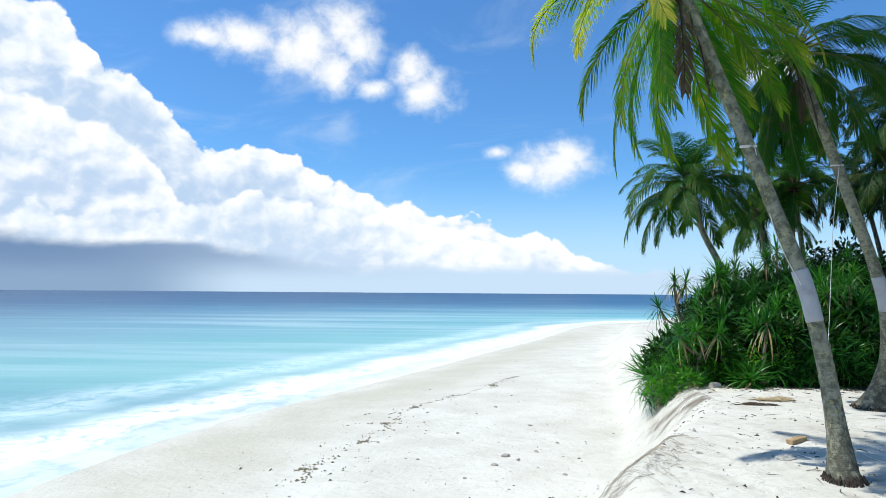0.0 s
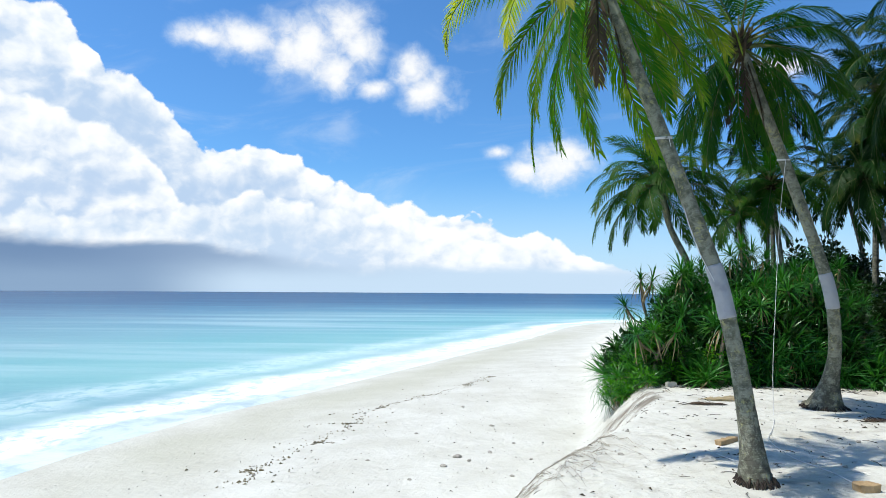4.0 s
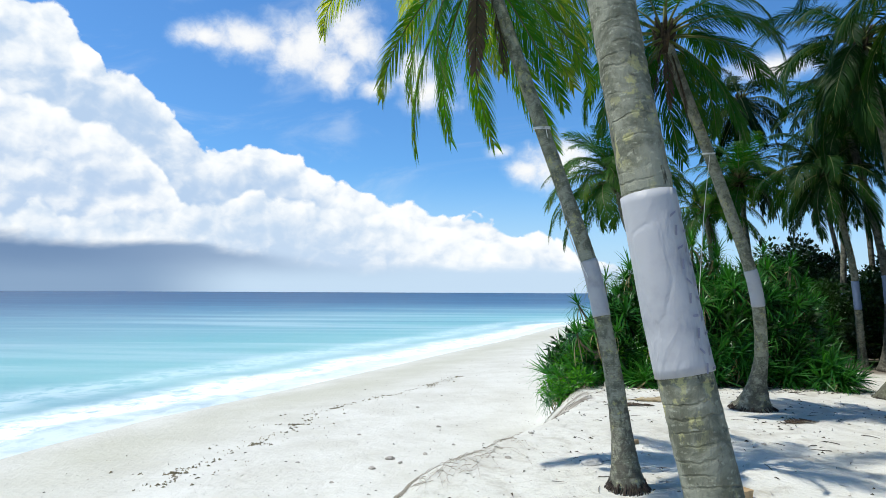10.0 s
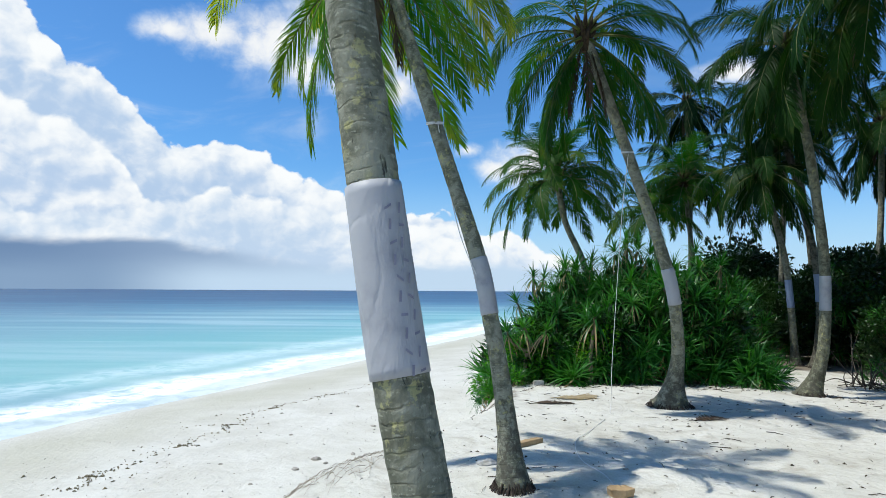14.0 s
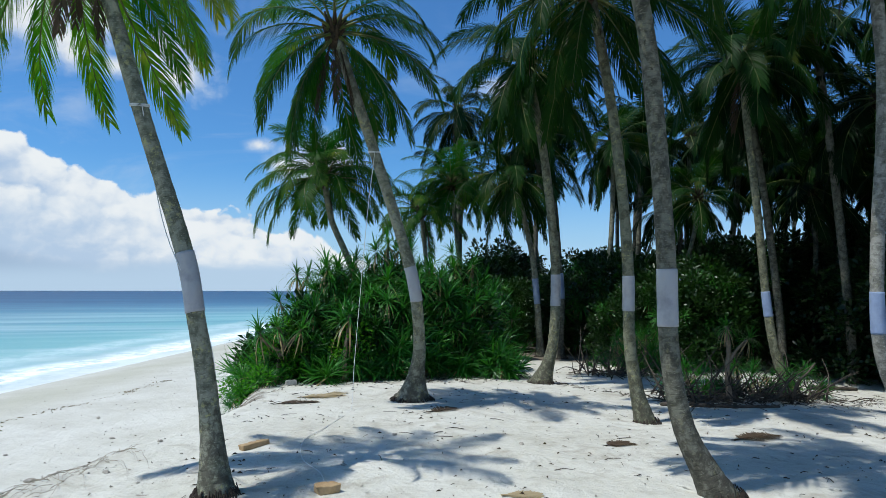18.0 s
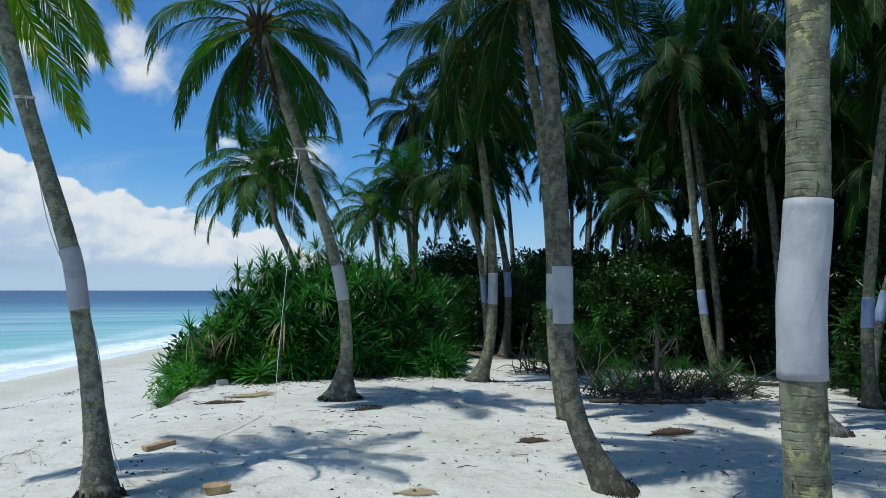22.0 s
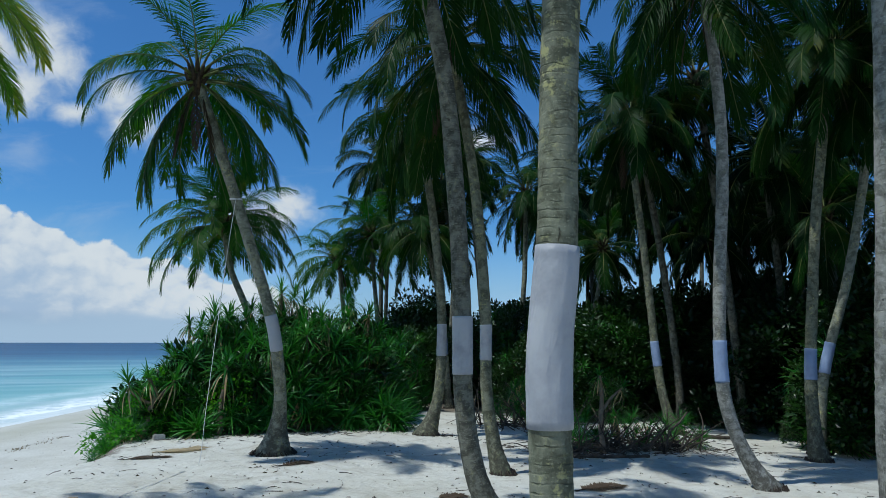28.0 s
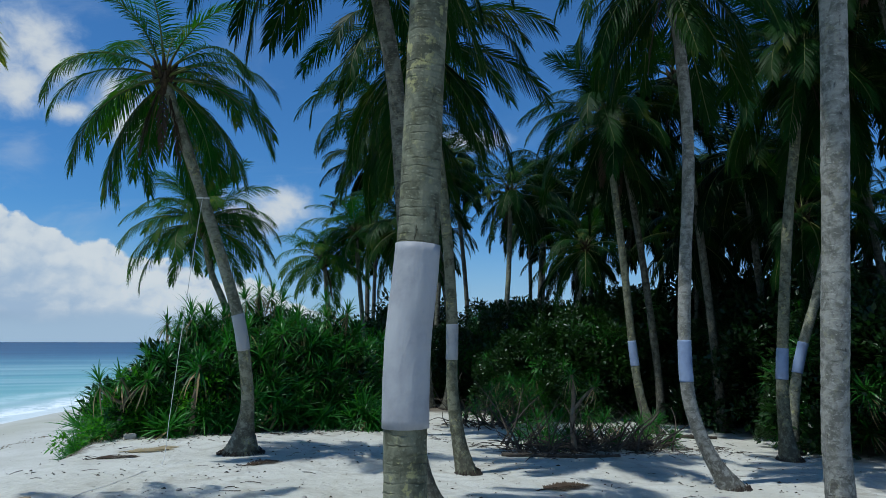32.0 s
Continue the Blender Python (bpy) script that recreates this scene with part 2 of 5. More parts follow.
def make_sand():
    m, g, out = material("coral_sand")
    p = spot(g)
    patch = g.noise(p, 0.45, 5.0, 0.6)
    grain = g.noise(p, 38.0, 4.0, 0.7)
    lumps = g.noise(p, 4.2, 5.0, 0.6, 0.3)
    c = g.mix(g.smooth(patch, 0.3, 0.7), (0.50, 0.488, 0.425), (0.59, 0.582, 0.525))
    c = g.mix(g.smooth(grain, 0.58, 0.80), c, (0.36, 0.31, 0.24))
    # litter ground into the sand under the trees, damp band along the water
    damp = g.node("ShaderNodeAttribute")
    damp.attribute_name = "damp"
    litter = g.node("ShaderNodeAttribute")
    litter.attribute_name = "litter"
    crumbs = g.math("MULTIPLY", g.smooth(g.noise(p, 9.0, 6.0, 0.75, 0.6), 0.56, 0.70), litter.outputs["Fac"])
    c = g.mix(g.math("MULTIPLY", crumbs, 0.65), c, (0.24, 0.19, 0.13))
    bare = g.smooth(g.noise(p, 1.1, 6.0, 0.65, 0.8), 0.50, 0.72)
    c = g.mix(g.math("MULTIPLY", bare, g.smooth(litter.outputs["Fac"], 0.0, 0.5, 0.25, 0.8)), c, (0.345, 0.32, 0.262))
    trod = g.smooth(g.noise(p, 3.1, 6.0, 0.7, 0.5), 0.50, 0.66)
    c = g.mix(g.math("MULTIPLY", trod, g.smooth(litter.outputs["Fac"], 0.0, 0.5, 0.08, 0.5)), c, (0.37, 0.345, 0.29))
    specks = g.smooth(g.noise(p, 22.0, 3.0, 0.6), 0.66, 0.74)
    c = g.mix(g.math("MULTIPLY", specks, g.smooth(litter.outputs["Fac"], 0.0, 0.5, 0.15, 0.7)), c, (0.17, 0.14, 0.105))
    soil = g.math("MULTIPLY", g.smooth(litter.outputs["Fac"], 1.0, 1.8), 0.9)
    c = g.mix(soil, c, (0.14, 0.115, 0.085))
    c = g.mix(g.math("MULTIPLY", damp.outputs["Fac"], 0.9), c, (0.40, 0.388, 0.295))
    h = g.math("ADD", g.math("MULTIPLY", lumps, 0.7), g.math("MULTIPLY", grain, 0.05))
    dents = g.voronoi(p, 2.6, 1.0)
    h = g.math("ADD", h, g.math("MULTIPLY", g.smooth(dents, 0.05, 0.38), 0.6))
    rough = g.smooth(damp.outputs["Fac"], 0.5, 1.0, 0.95, 0.6)
    g.put(out.inputs[0], principled(g, c, rough, g.bump(h, 0.9, 0.10), 0.12))
    return m


def make_sea():
    m, g, out = material("sea_water")
    p = spot(g)
    off = g.node("ShaderNodeAttribute")
    off.attribute_name = "offshore"
    d = off.outputs["Fac"]
    drift = g.noise(g.scaled(p, (0.035, 0.11, 1.0)), 1.0, 5.0, 0.6, 0.6)
    dd = g.math("MULTIPLY", d, g.math("ADD", 0.30, g.math("MULTIPLY", drift, 1.4)))
    x = g.math("DIVIDE", g.math("LOGARITHM", g.math("MAXIMUM", g.math("ADD", dd, 1.0), 1.0), 10.0), 3.2)
    c = g.ramp(x, [(0.0, (0.60, 0.63, 0.59)), (0.18, (0.46, 0.56, 0.54)), (0.31, (0.22, 0.435, 0.43)), (0.43, (0.15, 0.365, 0.385)),
                   (0.52, (0.155, 0.32, 0.37)), (0.62, (0.085, 0.20, 0.285)), (0.72, (0.028, 0.09, 0.18)), (1.0, (0.018, 0.055, 0.13))])
    bands = g.noise(g.scaled(p, (0.006, 0.05, 1.0)), 1.0, 4.0, 0.6, 0.4)
    c = g.mix(g.math("MULTIPLY", g.smooth(bands, 0.48, 0.66), 0.5), c, (0.05, 0.20, 0.29))
    pale = g.noise(g.scaled(p, (0.012, 0.09, 1.0)), 1.0, 5.0, 0.6, 0.6)
    c = g.mix(g.math("MULTIPLY", g.smooth(pale, 0.44, 0.68), g.smooth(d, 110.0, 20.0, 0.0, 0.62)), c, (0.38, 0.52, 0.55))
    # foam: the run-up at the edge, a breaking line, thin laces between
    lace = g.noise(g.scaled(p, (1.0, 0.8, 1.0)), 1.1, 7.0, 0.68, 0.7)
    swing = g.math("MULTIPLY", g.math("SUBTRACT", g.noise(p, 0.13, 3.0, 0.5), 0.5), 5.0)
    de = g.math("ADD", d, swing)
    wash = g.math("MULTIPLY", g.math("SUBTRACT", 1.0, g.smooth(de, 2.4, 3.4)), 0.42)
    crest = g.math("MULTIPLY", g.smooth(de, 1.6, 2.6), g.math("SUBTRACT", 1.0, g.smooth(de, 3.4, 6.5)))
    breaker = g.math("MULTIPLY", g.smooth(de, 6.0, 8.5), g.math("SUBTRACT", 1.0, g.smooth(de, 8.8, 12.5)))
    foam = g.math("ADD", g.math("ADD", wash, g.math("MULTIPLY", crest, 0.95)), g.math("MULTIPLY", breaker, 0.35))
    lines = g.noise(g.scaled(p, (0.05, 0.35, 1.0)), 1.0, 5.0, 0.6, 0.8)
    caps = g.math("MULTIPLY", g.smooth(lines, 0.64, 0.72), g.math("MULTIPLY", g.smooth(d, 40.0, 90.0), 0.30))
    foam = g.math("ADD", g.math("MULTIPLY", foam, g.smooth(lace, 0.30, 0.60)), caps, clamp=True)
    c = g.mix(foam, c, (0.86, 0.89, 0.90))
    ripple = g.noise(g.scaled(p, (0.7, 1.6, 1.0)), 1.0, 6.0, 0.65, 0.3)
    swell = g.noise(g.scaled(p, (0.08, 0.3, 1.0)), 1.0, 3.0, 0.5)
    n = g.bump(g.math("ADD", ripple, g.math("MULTIPLY", swell, 3.0)), 0.25, 0.12)
    rough = g.math("ADD", 0.38, g.math("MULTIPLY", foam, 0.6))
    g.put(out.inputs[0], principled(g, c, rough, n, 0.06))
    return m


def make_bark(name, light, dark, lichen=0.5, rings=20.0):
    m, g, out = material(name)
    uv = g.node("ShaderNodeUVMap").outputs[0]
    sp = g.node("ShaderNodeSeparateXYZ")
    g.put(sp.inputs[0], uv)
    u, v = sp.outputs[0], sp.outputs[1]
    p = spot(g)
    wob = g.math("MULTIPLY", g.noise(g.scaled(p, (1.0, 1.0, 1.4)), 5.0, 4.0, 0.6), 1.9 / rings)
    vv = g.math("ADD", v, wob)
    ring = g.math("ABSOLUTE", g.math("SUBTRACT", g.math("FRACT", g.math("MULTIPLY", vv, rings)), 0.5))
    groove = g.math("MULTIPLY", g.smooth(ring, 0.34, 0.49), g.smooth(g.noise(p, 9.0, 4.0, 0.65), 0.42, 0.66))
    blot = g.noise(p, 7.0, 6.0, 0.65, 0.4)
    grain = g.noise(g.scaled(p, (1.0, 1.0, 0.22)), 60.0, 4.0, 0.7)
    cracks = g.smooth(g.noise(g.combine(g.math("MULTIPLY", u, 14.0), g.math("MULTIPLY", v, 5.0)), 1.0, 5.0, 0.7, 0.4), 0.62, 0.70)
    c = g.mix(g.smooth(blot, 0.38, 0.62), tuple(0.8 * a for a in dark), light)
    c = g.mix(g.math("MULTIPLY", groove, 0.34), c, tuple(0.4 * a for a in dark))
    fleck = g.math("MULTIPLY", g.smooth(g.math("ABSOLUTE", g.math("SUBTRACT", ring, 0.25)), 0.16, 0.02), g.smooth(g.noise(g.combine(g.math("MULTIPLY", u, 9.0), g.math("MULTIPLY", v, 13.0)), 2.2, 4.0, 0.7), 0.50, 0.66))
    c = g.mix(g.math("MULTIPLY", fleck, 0.7), c, tuple(min(0.6, 1.6 * a) for a in light))
    c = g.mix(g.math("MULTIPLY", g.math("MULTIPLY", g.smooth(g.noise(p, 15.0, 5.0, 0.7), 0.52, 0.62), g.smooth(g.noise(p, 2.3, 3.0, 0.6), 0.44, 0.60)), lichen), c, (0.40, 0.385, 0.17))
    c = g.mix(g.math("MULTIPLY", cracks, 0.85), c, (0.035, 0.03, 0.025))
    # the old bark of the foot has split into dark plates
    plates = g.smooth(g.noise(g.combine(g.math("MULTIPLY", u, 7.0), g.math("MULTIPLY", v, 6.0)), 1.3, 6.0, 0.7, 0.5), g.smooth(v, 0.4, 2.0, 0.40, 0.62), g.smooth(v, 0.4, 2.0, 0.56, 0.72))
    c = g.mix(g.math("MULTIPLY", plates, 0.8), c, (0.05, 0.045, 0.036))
    c = g.mix(g.math("MULTIPLY", grain, 0.35), c, tuple(0.6 * a for a in light))
    h = g.math("SUBTRACT", g.math("ADD", g.math("MULTIPLY", grain, 0.35), g.math("MULTIPLY", blot, 0.5)),
               g.math("ADD", g.math("MULTIPLY", groove, 0.35), g.math("MULTIPLY", cracks, 1.0)))
    g.put(out.inputs[0], principled(g, c, 0.9, g.bump(h, 1.0, 0.016), 0.15))
    return m


def make_leaf(name, young, old, tip, through_light=0.35, rough=0.5, spread=1.0, gloss=0.2, dry_tip=0.0):
    """Leaves: light passes through; each piece a little different, yellowing with length along the leaf."""
    m, g, out = material(name)
    info = g.node("ShaderNodeObjectInfo").outputs["Random"]
    isl = g.node("ShaderNodeNewGeometry").outputs["Random Per Island"]
    p = spot(g)
    c = g.mix(g.math("ADD", g.math("MULTIPLY", info, 0.65 * spread), g.math("MULTIPLY", isl, 0.35)), young, old)
    age = g.math("MULTIPLY", g.smooth(g.noise(p, 1.3, 4.0, 0.6), 0.50, 0.75), g.smooth(info, 0.25, 1.0))
    c = g.mix(g.math("MULTIPLY", age, 0.8), c, tip)
    if dry_tip:
        sp = g.node("ShaderNodeSeparateXYZ")
        g.put(sp.inputs[0], p)
        along = g.math("ADD", sp.outputs[0], g.math("MULTIPLY", g.noise(p, 2.6, 3.0, 0.6), 1.2))
        c = g.mix(g.math("MULTIPLY", g.smooth(along, 1.7, 3.4), g.math("MULTIPLY", g.math("ADD", 0.35, isl), dry_tip)), c, tip)
    a = principled(g, c, rough, None, gloss)
    t = g.node("ShaderNodeBsdfTranslucent")
    g.put(t.inputs[0], g.mix(1.0, c, (1.35, 1.6, 0.5), "MULTIPLY"))
    mx = g.node("ShaderNodeMixShader")
    mx.inputs[0].default_value = through_light
    g.put(mx.inputs[1], a)
    g.put(mx.inputs[2], t.outputs[0])
    g.put(out.inputs[0], mx.outputs[0])
    return m


def make_plain(name, light, dark, scale=6.0, rough=0.8, bump=0.3, spec=0.25):
    m, g, out = material(name)
    p = spot(g)
    n = g.noise(p, scale, 6.0, 0.65, 0.3)
    f = g.noise(p, scale * 9.0, 4.0, 0.7)
    c = g.mix(g.smooth(n, 0.3, 0.7), dark, light)
    c = g.mix(g.math("MULTIPLY", f, 0.3), c, tuple(0.7 * a for a in dark))
    h = g.math("ADD", n, g.math("MULTIPLY", f, 0.4))
    g.put(out.inputs[0], principled(g, c, rough, g.bump(h, bump, 0.01), spec))
    return m


def make_wrap(name, colour, stain, stripes=False):
    """Crumpled plastic sheet round a trunk."""
    m, g, out = material(name)
    p = spot(g)
    fold = g.noise(g.scaled(p, (1.0, 1.0, 0.4)), 7.0, 4.0, 0.5, 0.35)
    dirt = g.noise(p, 3.0, 5.0, 0.65)
    c = g.mix(g.smooth(dirt, 0.42, 0.75), colour, stain)
    if stripes:
        uv = g.node("ShaderNodeSeparateXYZ")
        g.put(uv.inputs[0], g.node("ShaderNodeUVMap").outputs[0])
        wave = g.math("FRACT", g.math("ADD", g.math("MULTIPLY", uv.outputs[1], 9.0), g.math("MULTIPLY", uv.outputs[0], 2.0)))
        c = g.mix(g.smooth(wave, 0.48, 0.54), c, (0.06, 0.13, 0.38))
    crease = g.smooth(g.math("ABSOLUTE", g.math("SUBTRACT", fold, 0.5)), 0.0, 0.10)
    g.put(out.inputs[0], principled(g, c, 0.5, g.bump(g.math("ADD", fold, g.math("MULTIPLY", crease, 0.25)), 0.32, 0.03), 0.3))
    return m


SAND, SEA = make_sand(), make_sea()
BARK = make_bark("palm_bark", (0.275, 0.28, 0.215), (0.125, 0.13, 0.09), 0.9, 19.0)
# ringed bark: closer ring scars, and a tone darkened for trunks in canopy shade
BARK_RINGED_SHADED = make_bark("palm_bark_ringed_shaded", (0.20, 0.205, 0.145), (0.085, 0.09, 0.058), 0.8, 27.0)
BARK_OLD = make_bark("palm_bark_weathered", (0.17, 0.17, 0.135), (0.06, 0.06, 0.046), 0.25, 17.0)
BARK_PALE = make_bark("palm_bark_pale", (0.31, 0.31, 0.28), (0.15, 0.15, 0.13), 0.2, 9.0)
# One leaf in lit and shaded copies: grove and far tones carry painted shade.
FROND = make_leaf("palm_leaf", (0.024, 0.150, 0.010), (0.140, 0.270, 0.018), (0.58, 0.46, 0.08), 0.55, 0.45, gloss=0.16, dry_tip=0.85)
FROND_SHADE = make_leaf("palm_leaf_grove_shade", (0.005, 0.026, 0.005), (0.018, 0.056, 0.008), (0.11, 0.11, 0.016), 0.32, 0.45, gloss=0.08)
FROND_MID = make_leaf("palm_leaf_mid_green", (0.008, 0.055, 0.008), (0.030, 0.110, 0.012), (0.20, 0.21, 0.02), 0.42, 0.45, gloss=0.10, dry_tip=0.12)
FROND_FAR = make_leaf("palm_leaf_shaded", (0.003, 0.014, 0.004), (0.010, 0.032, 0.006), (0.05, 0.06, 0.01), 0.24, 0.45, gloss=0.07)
FROND_DEAD = make_leaf("palm_leaf_dead", (0.055, 0.038, 0.026), (0.095, 0.066, 0.042), (0.13, 0.095, 0.06), 0.12, 0.7)
ROOT = make_plain("palm_roots", (0.075, 0.058, 0.045), (0.03, 0.024, 0.02), 20.0, 0.95, 0.5)
RIB = make_plain("palm_rib", (0.13, 0.15, 0.035), (0.06, 0.08, 0.02), 9.0, 0.5)
FIBRE = make_plain("palm_fibre", (0.085, 0.062, 0.036), (0.03, 0.022, 0.014), 14.0, 0.95, 0.6)
BLADE = make_leaf("pandanus_leaf", (0.006, 0.055, 0.008), (0.045, 0.200, 0.020), (0.14, 0.25, 0.04), 0.28, 0.36, gloss=0.3)
BLADE_DRY = make_leaf("pandanus_leaf_dry", (0.26, 0.19, 0.10), (0.36, 0.27, 0.15), (0.36, 0.28, 0.17), 0.1, 0.75)
SHRUB_LEAF = make_leaf("shrub_leaf_bright", (0.05, 0.20, 0.012), (0.09, 0.27, 0.015), (0.15, 0.28, 0.03), 0.38, 0.45)
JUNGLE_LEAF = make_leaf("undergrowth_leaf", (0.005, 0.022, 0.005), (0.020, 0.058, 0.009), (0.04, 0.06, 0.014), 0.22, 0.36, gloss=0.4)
STEM = make_plain("pandanus_stem", (0.30, 0.24, 0.17), (0.13, 0.10, 0.07), 8.0, 0.9, 0.6)
STICK = make_plain("dead_wood", (0.12, 0.10, 0.078), (0.035, 0.029, 0.023), 10.0, 0.9, 0.6)
LUMBER = make_plain("weathered_lumber", (0.50, 0.36, 0.20), (0.30, 0.20, 0.10), 5.0, 0.75, 0.5)
CONCRETE = make_plain("bleached_coral_block", (0.62, 0.60, 0.55), (0.42, 0.40, 0.36), 12.0, 0.9, 0.6)
PEBBLE = make_plain("coral_stone", (0.46, 0.43, 0.38), (0.26, 0.24, 0.20), 20.0, 0.9, 0.5)
WEED = make_plain("dry_seaweed", (0.30, 0.26, 0.17), (0.15, 0.13, 0.08), 14.0, 0.9, 0.4)
ROPE = make_plain("nylon_rope", (0.78, 0.78, 0.76), (0.56, 0.56, 0.54), 60.0, 0.6, 0.5)
WRAP = make_wrap("white_plastic_sheet", (0.37, 0.375, 0.39), (0.25, 0.255, 0.275))
WRAP_BLUE = make_wrap("blue_tinted_sheet", (0.24, 0.31, 0.46), (0.18, 0.23, 0.35))
WRAP_STRIPED = make_wrap("striped_sheet", (0.42, 0.46, 0.55), (0.32, 0.36, 0.44), True)
INK = make_plain("faded_marker_ink", (0.26, 0.26, 0.33), (0.20, 0.20, 0.26), 20.0, 0.7, 0.1)
# ---------------------------------------------------------------- plan of the ground
SHORE_Y = [-4800, -60, 0, 16, 20.5, 25, 30.5, 39, 55, 68, 99, 113, 125, 135, 150]
SHORE_X = [-60, -20, -11.4, -9.9, -9.2, -8.0, -5.8, -2.6, 3.2, 8.2, 18, 29, 55, 130, 4900]
EDGE_Y = [-4800, -10, 8, 9.8, 11.4, 13, 15, 16.5, 18.5, 25, 40, 60, 99, 113, 125, 140, 150]
EDGE_X = [-10, 1.5, 2.1, 2.55, 3.3, 4.25, 5.3, 5.6, 6.1, 7.4, 10, 15, 31, 45, 75, 200, 4950]


def fbm(x, y, scale, octaves=4, seed=0.0):
    """Cheap smooth noise from turned sine sums, about -1 to 1, for arrays."""
    total, amp, norm = 0.0, 1.0, 0.0
    f = 1.0 / scale
    for i in range(octaves):
        a, b = 0.9 * i + seed, 2.3 * i + 1.7 * seed
        u = x * math.cos(a) + y * math.sin(a)
        v = -x * math.sin(a) + y * math.cos(a)
        total = total + amp * np.sin(u * f + 1.3 * np.sin(v * f * 0.7 + b)) * np.cos(v * f * 1.1 + 1.1 * np.sin(u * f * 0.6 + a + b))
        norm += amp
        amp *= 0.5
        f *= 2.03
    return total / norm


def step(x, lo, hi):
    s = np.clip((x - lo) / (hi - lo), 0.0, 1.0)
    return s * s * (3.0 - 2.0 * s)


def height(x, y):
    x, y = np.asarray(x, float), np.asarray(y, float)
    xs = np.interp(y, SHORE_Y, SHORE_X)
    xe = np.interp(y, EDGE_Y, EDGE_X) + 0.22 * fbm(x * 0.2, y, 1.3, 3, 2.0) * (y > 4)
    top = np.interp(x, [9.0, 13.0, 17.0, 22.0, 31.0], [0.0, -0.17, -0.32, -0.46, -0.9]) + 0.05 * fbm(x, y, 2.2, 4, 0.4) + 0.022 * fbm(x, y, 0.30, 4, 1.1)
    across = np.clip((x - xs) / np.maximum(xe - 1.1 - xs, 2.0), 0.0, 1.0)
    beach = SEA_LEVEL + 0.54 * (1.0 - (1.0 - across) ** 1.7) + 0.03 * fbm(x, y, 3.0, 4, 3.3) * step(across, 0.1, 0.4) + 0.022 * fbm(x, y, 0.36, 4, 5.0) * step(across, 0.15, 0.4)
    bed = SEA_LEVEL - np.clip(0.07 * (xs - x), 0.0, 5.0)
    low = np.where(x < xs, bed, beach)
    k = step(x - xe, -1.45, 0.65)
    return low + (top - low) * k


def ground_at(x, y):
    return float(height(x, y))


def axis(fine_lo, fine_hi, pitch, far_lo, far_hi, growth=1.16):
    v = list(np.arange(fine_lo, fine_hi + 1e-6, pitch))
    s = pitch
    while v[-1] < far_hi:
        s *= growth
        v.append(min(v[-1] + s, far_hi))
    s, head = pitch, []
    p = fine_lo
    while p > far_lo:
        s *= growth
        p = max(p - s, far_lo)
        head.append(p)
    return np.array(head[::-1] + v)


def sheet(name, xs, ys, z_of, mat):
    gx, gy = np.meshgrid(xs, ys)
    z = z_of(gx, gy)
    co = np.stack([gx, gy, z], -1).reshape(-1, 3)
    nx, ny = len(xs), len(ys)
    i = (np.arange(ny - 1)[:, None] * nx + np.arange(nx - 1)[None, :]).reshape(-1)
    faces = np.stack([i, i + 1, i + nx + 1, i + nx], -1)
    me = bpy.data.meshes.new(name)
    me.from_pydata(co.tolist(), [], faces.tolist())
    me.polygons.foreach_set("use_smooth", np.ones(len(faces), bool))
    me.materials.append(mat)
    return new(name, me), gx.reshape(-1), gy.reshape(-1)


def attribute(ob, name, values):
    a = ob.data.attributes.new(name, "FLOAT", "POINT")
    a.data.foreach_set("value", np.asarray(values, np.float32))


def shore_distance(x, y):
    """Metres from the waterline, positive out at sea."""
    best = np.full(x.shape, 1e9)
    for (y0, x0), (y1, x1) in zip(zip(SHORE_Y, SHORE_X), zip(SHORE_Y[1:], SHORE_X[1:])):
        dx, dy = x1 - x0, y1 - y0
        t = np.clip(((x - x0) * dx + (y - y0) * dy) / (dx * dx + dy * dy), 0, 1)
        best = np.minimum(best, np.hypot(x - x0 - t * dx, y - y0 - t * dy))
    return np.where(x < np.interp(y, SHORE_Y, SHORE_X), best, -best)


ground, gx, gy = sheet("ground", axis(-13, 25, 0.12, -4800, 4800), axis(2, 29, 0.12, -4800, 4800), height, SAND)
tagged(ground, "white coral sand beach rising to a low sandy bank under palms", "sand", kind="structure")
sd = shore_distance(gx, gy)
attribute(ground, "damp", np.clip(step(-sd, 7.5, 2.5) * (0.62 + 0.45 * fbm(gx * 0.6, gy, 3.0, 4, 1.0)) * (0.35 + 0.65 * step(-sd, 0.2, 2.5)), 0, 1))
inland = gx - np.interp(gy, EDGE_Y, EDGE_X)
lane = np.interp(gy, [9, 11, 15.5, 19.5, 23], [16.5, 17.8, 21.6, 24.0, 25.0])
wood = step(gy + 0.42 * gx, 28.5, 32.0) * step(inland, 2.4, 4.4) * step(np.abs(gx - lane), 0.6, 1.5)
foot = (0.95 + 0.6 * fbm(gx, gy, 0.22, 4, 2.0)) * np.exp(-(((gx - 5.6) / 0.8) ** 4 + ((gy - 16.6) / 1.3) ** 4)) + np.exp(-(((gx - 9.0) / 2.8) ** 2 + ((gy - 18.6) / 0.6) ** 2)) + 0.8 * np.exp(-(((gx - 17.2) / 2.2) ** 2 + ((gy - 14.0) / 0.8) ** 2))
attribute(ground, "litter", 1.5 * foot + step(inland, -0.6, 1.5) * (0.45 + 0.35 * fbm(gx, gy, 2.0, 3, 7.0)) + 1.4 * wood)

sea, wx, wy = sheet("sea", axis(-40, 32, 0.9, -4900, 4900, 1.12), axis(0, 110, 0.9, -4900, 4900, 1.12),
                    lambda a, b: SEA_LEVEL + 0.0 * a, SEA)
attribute(sea, "offshore", shore_distance(wx, wy))
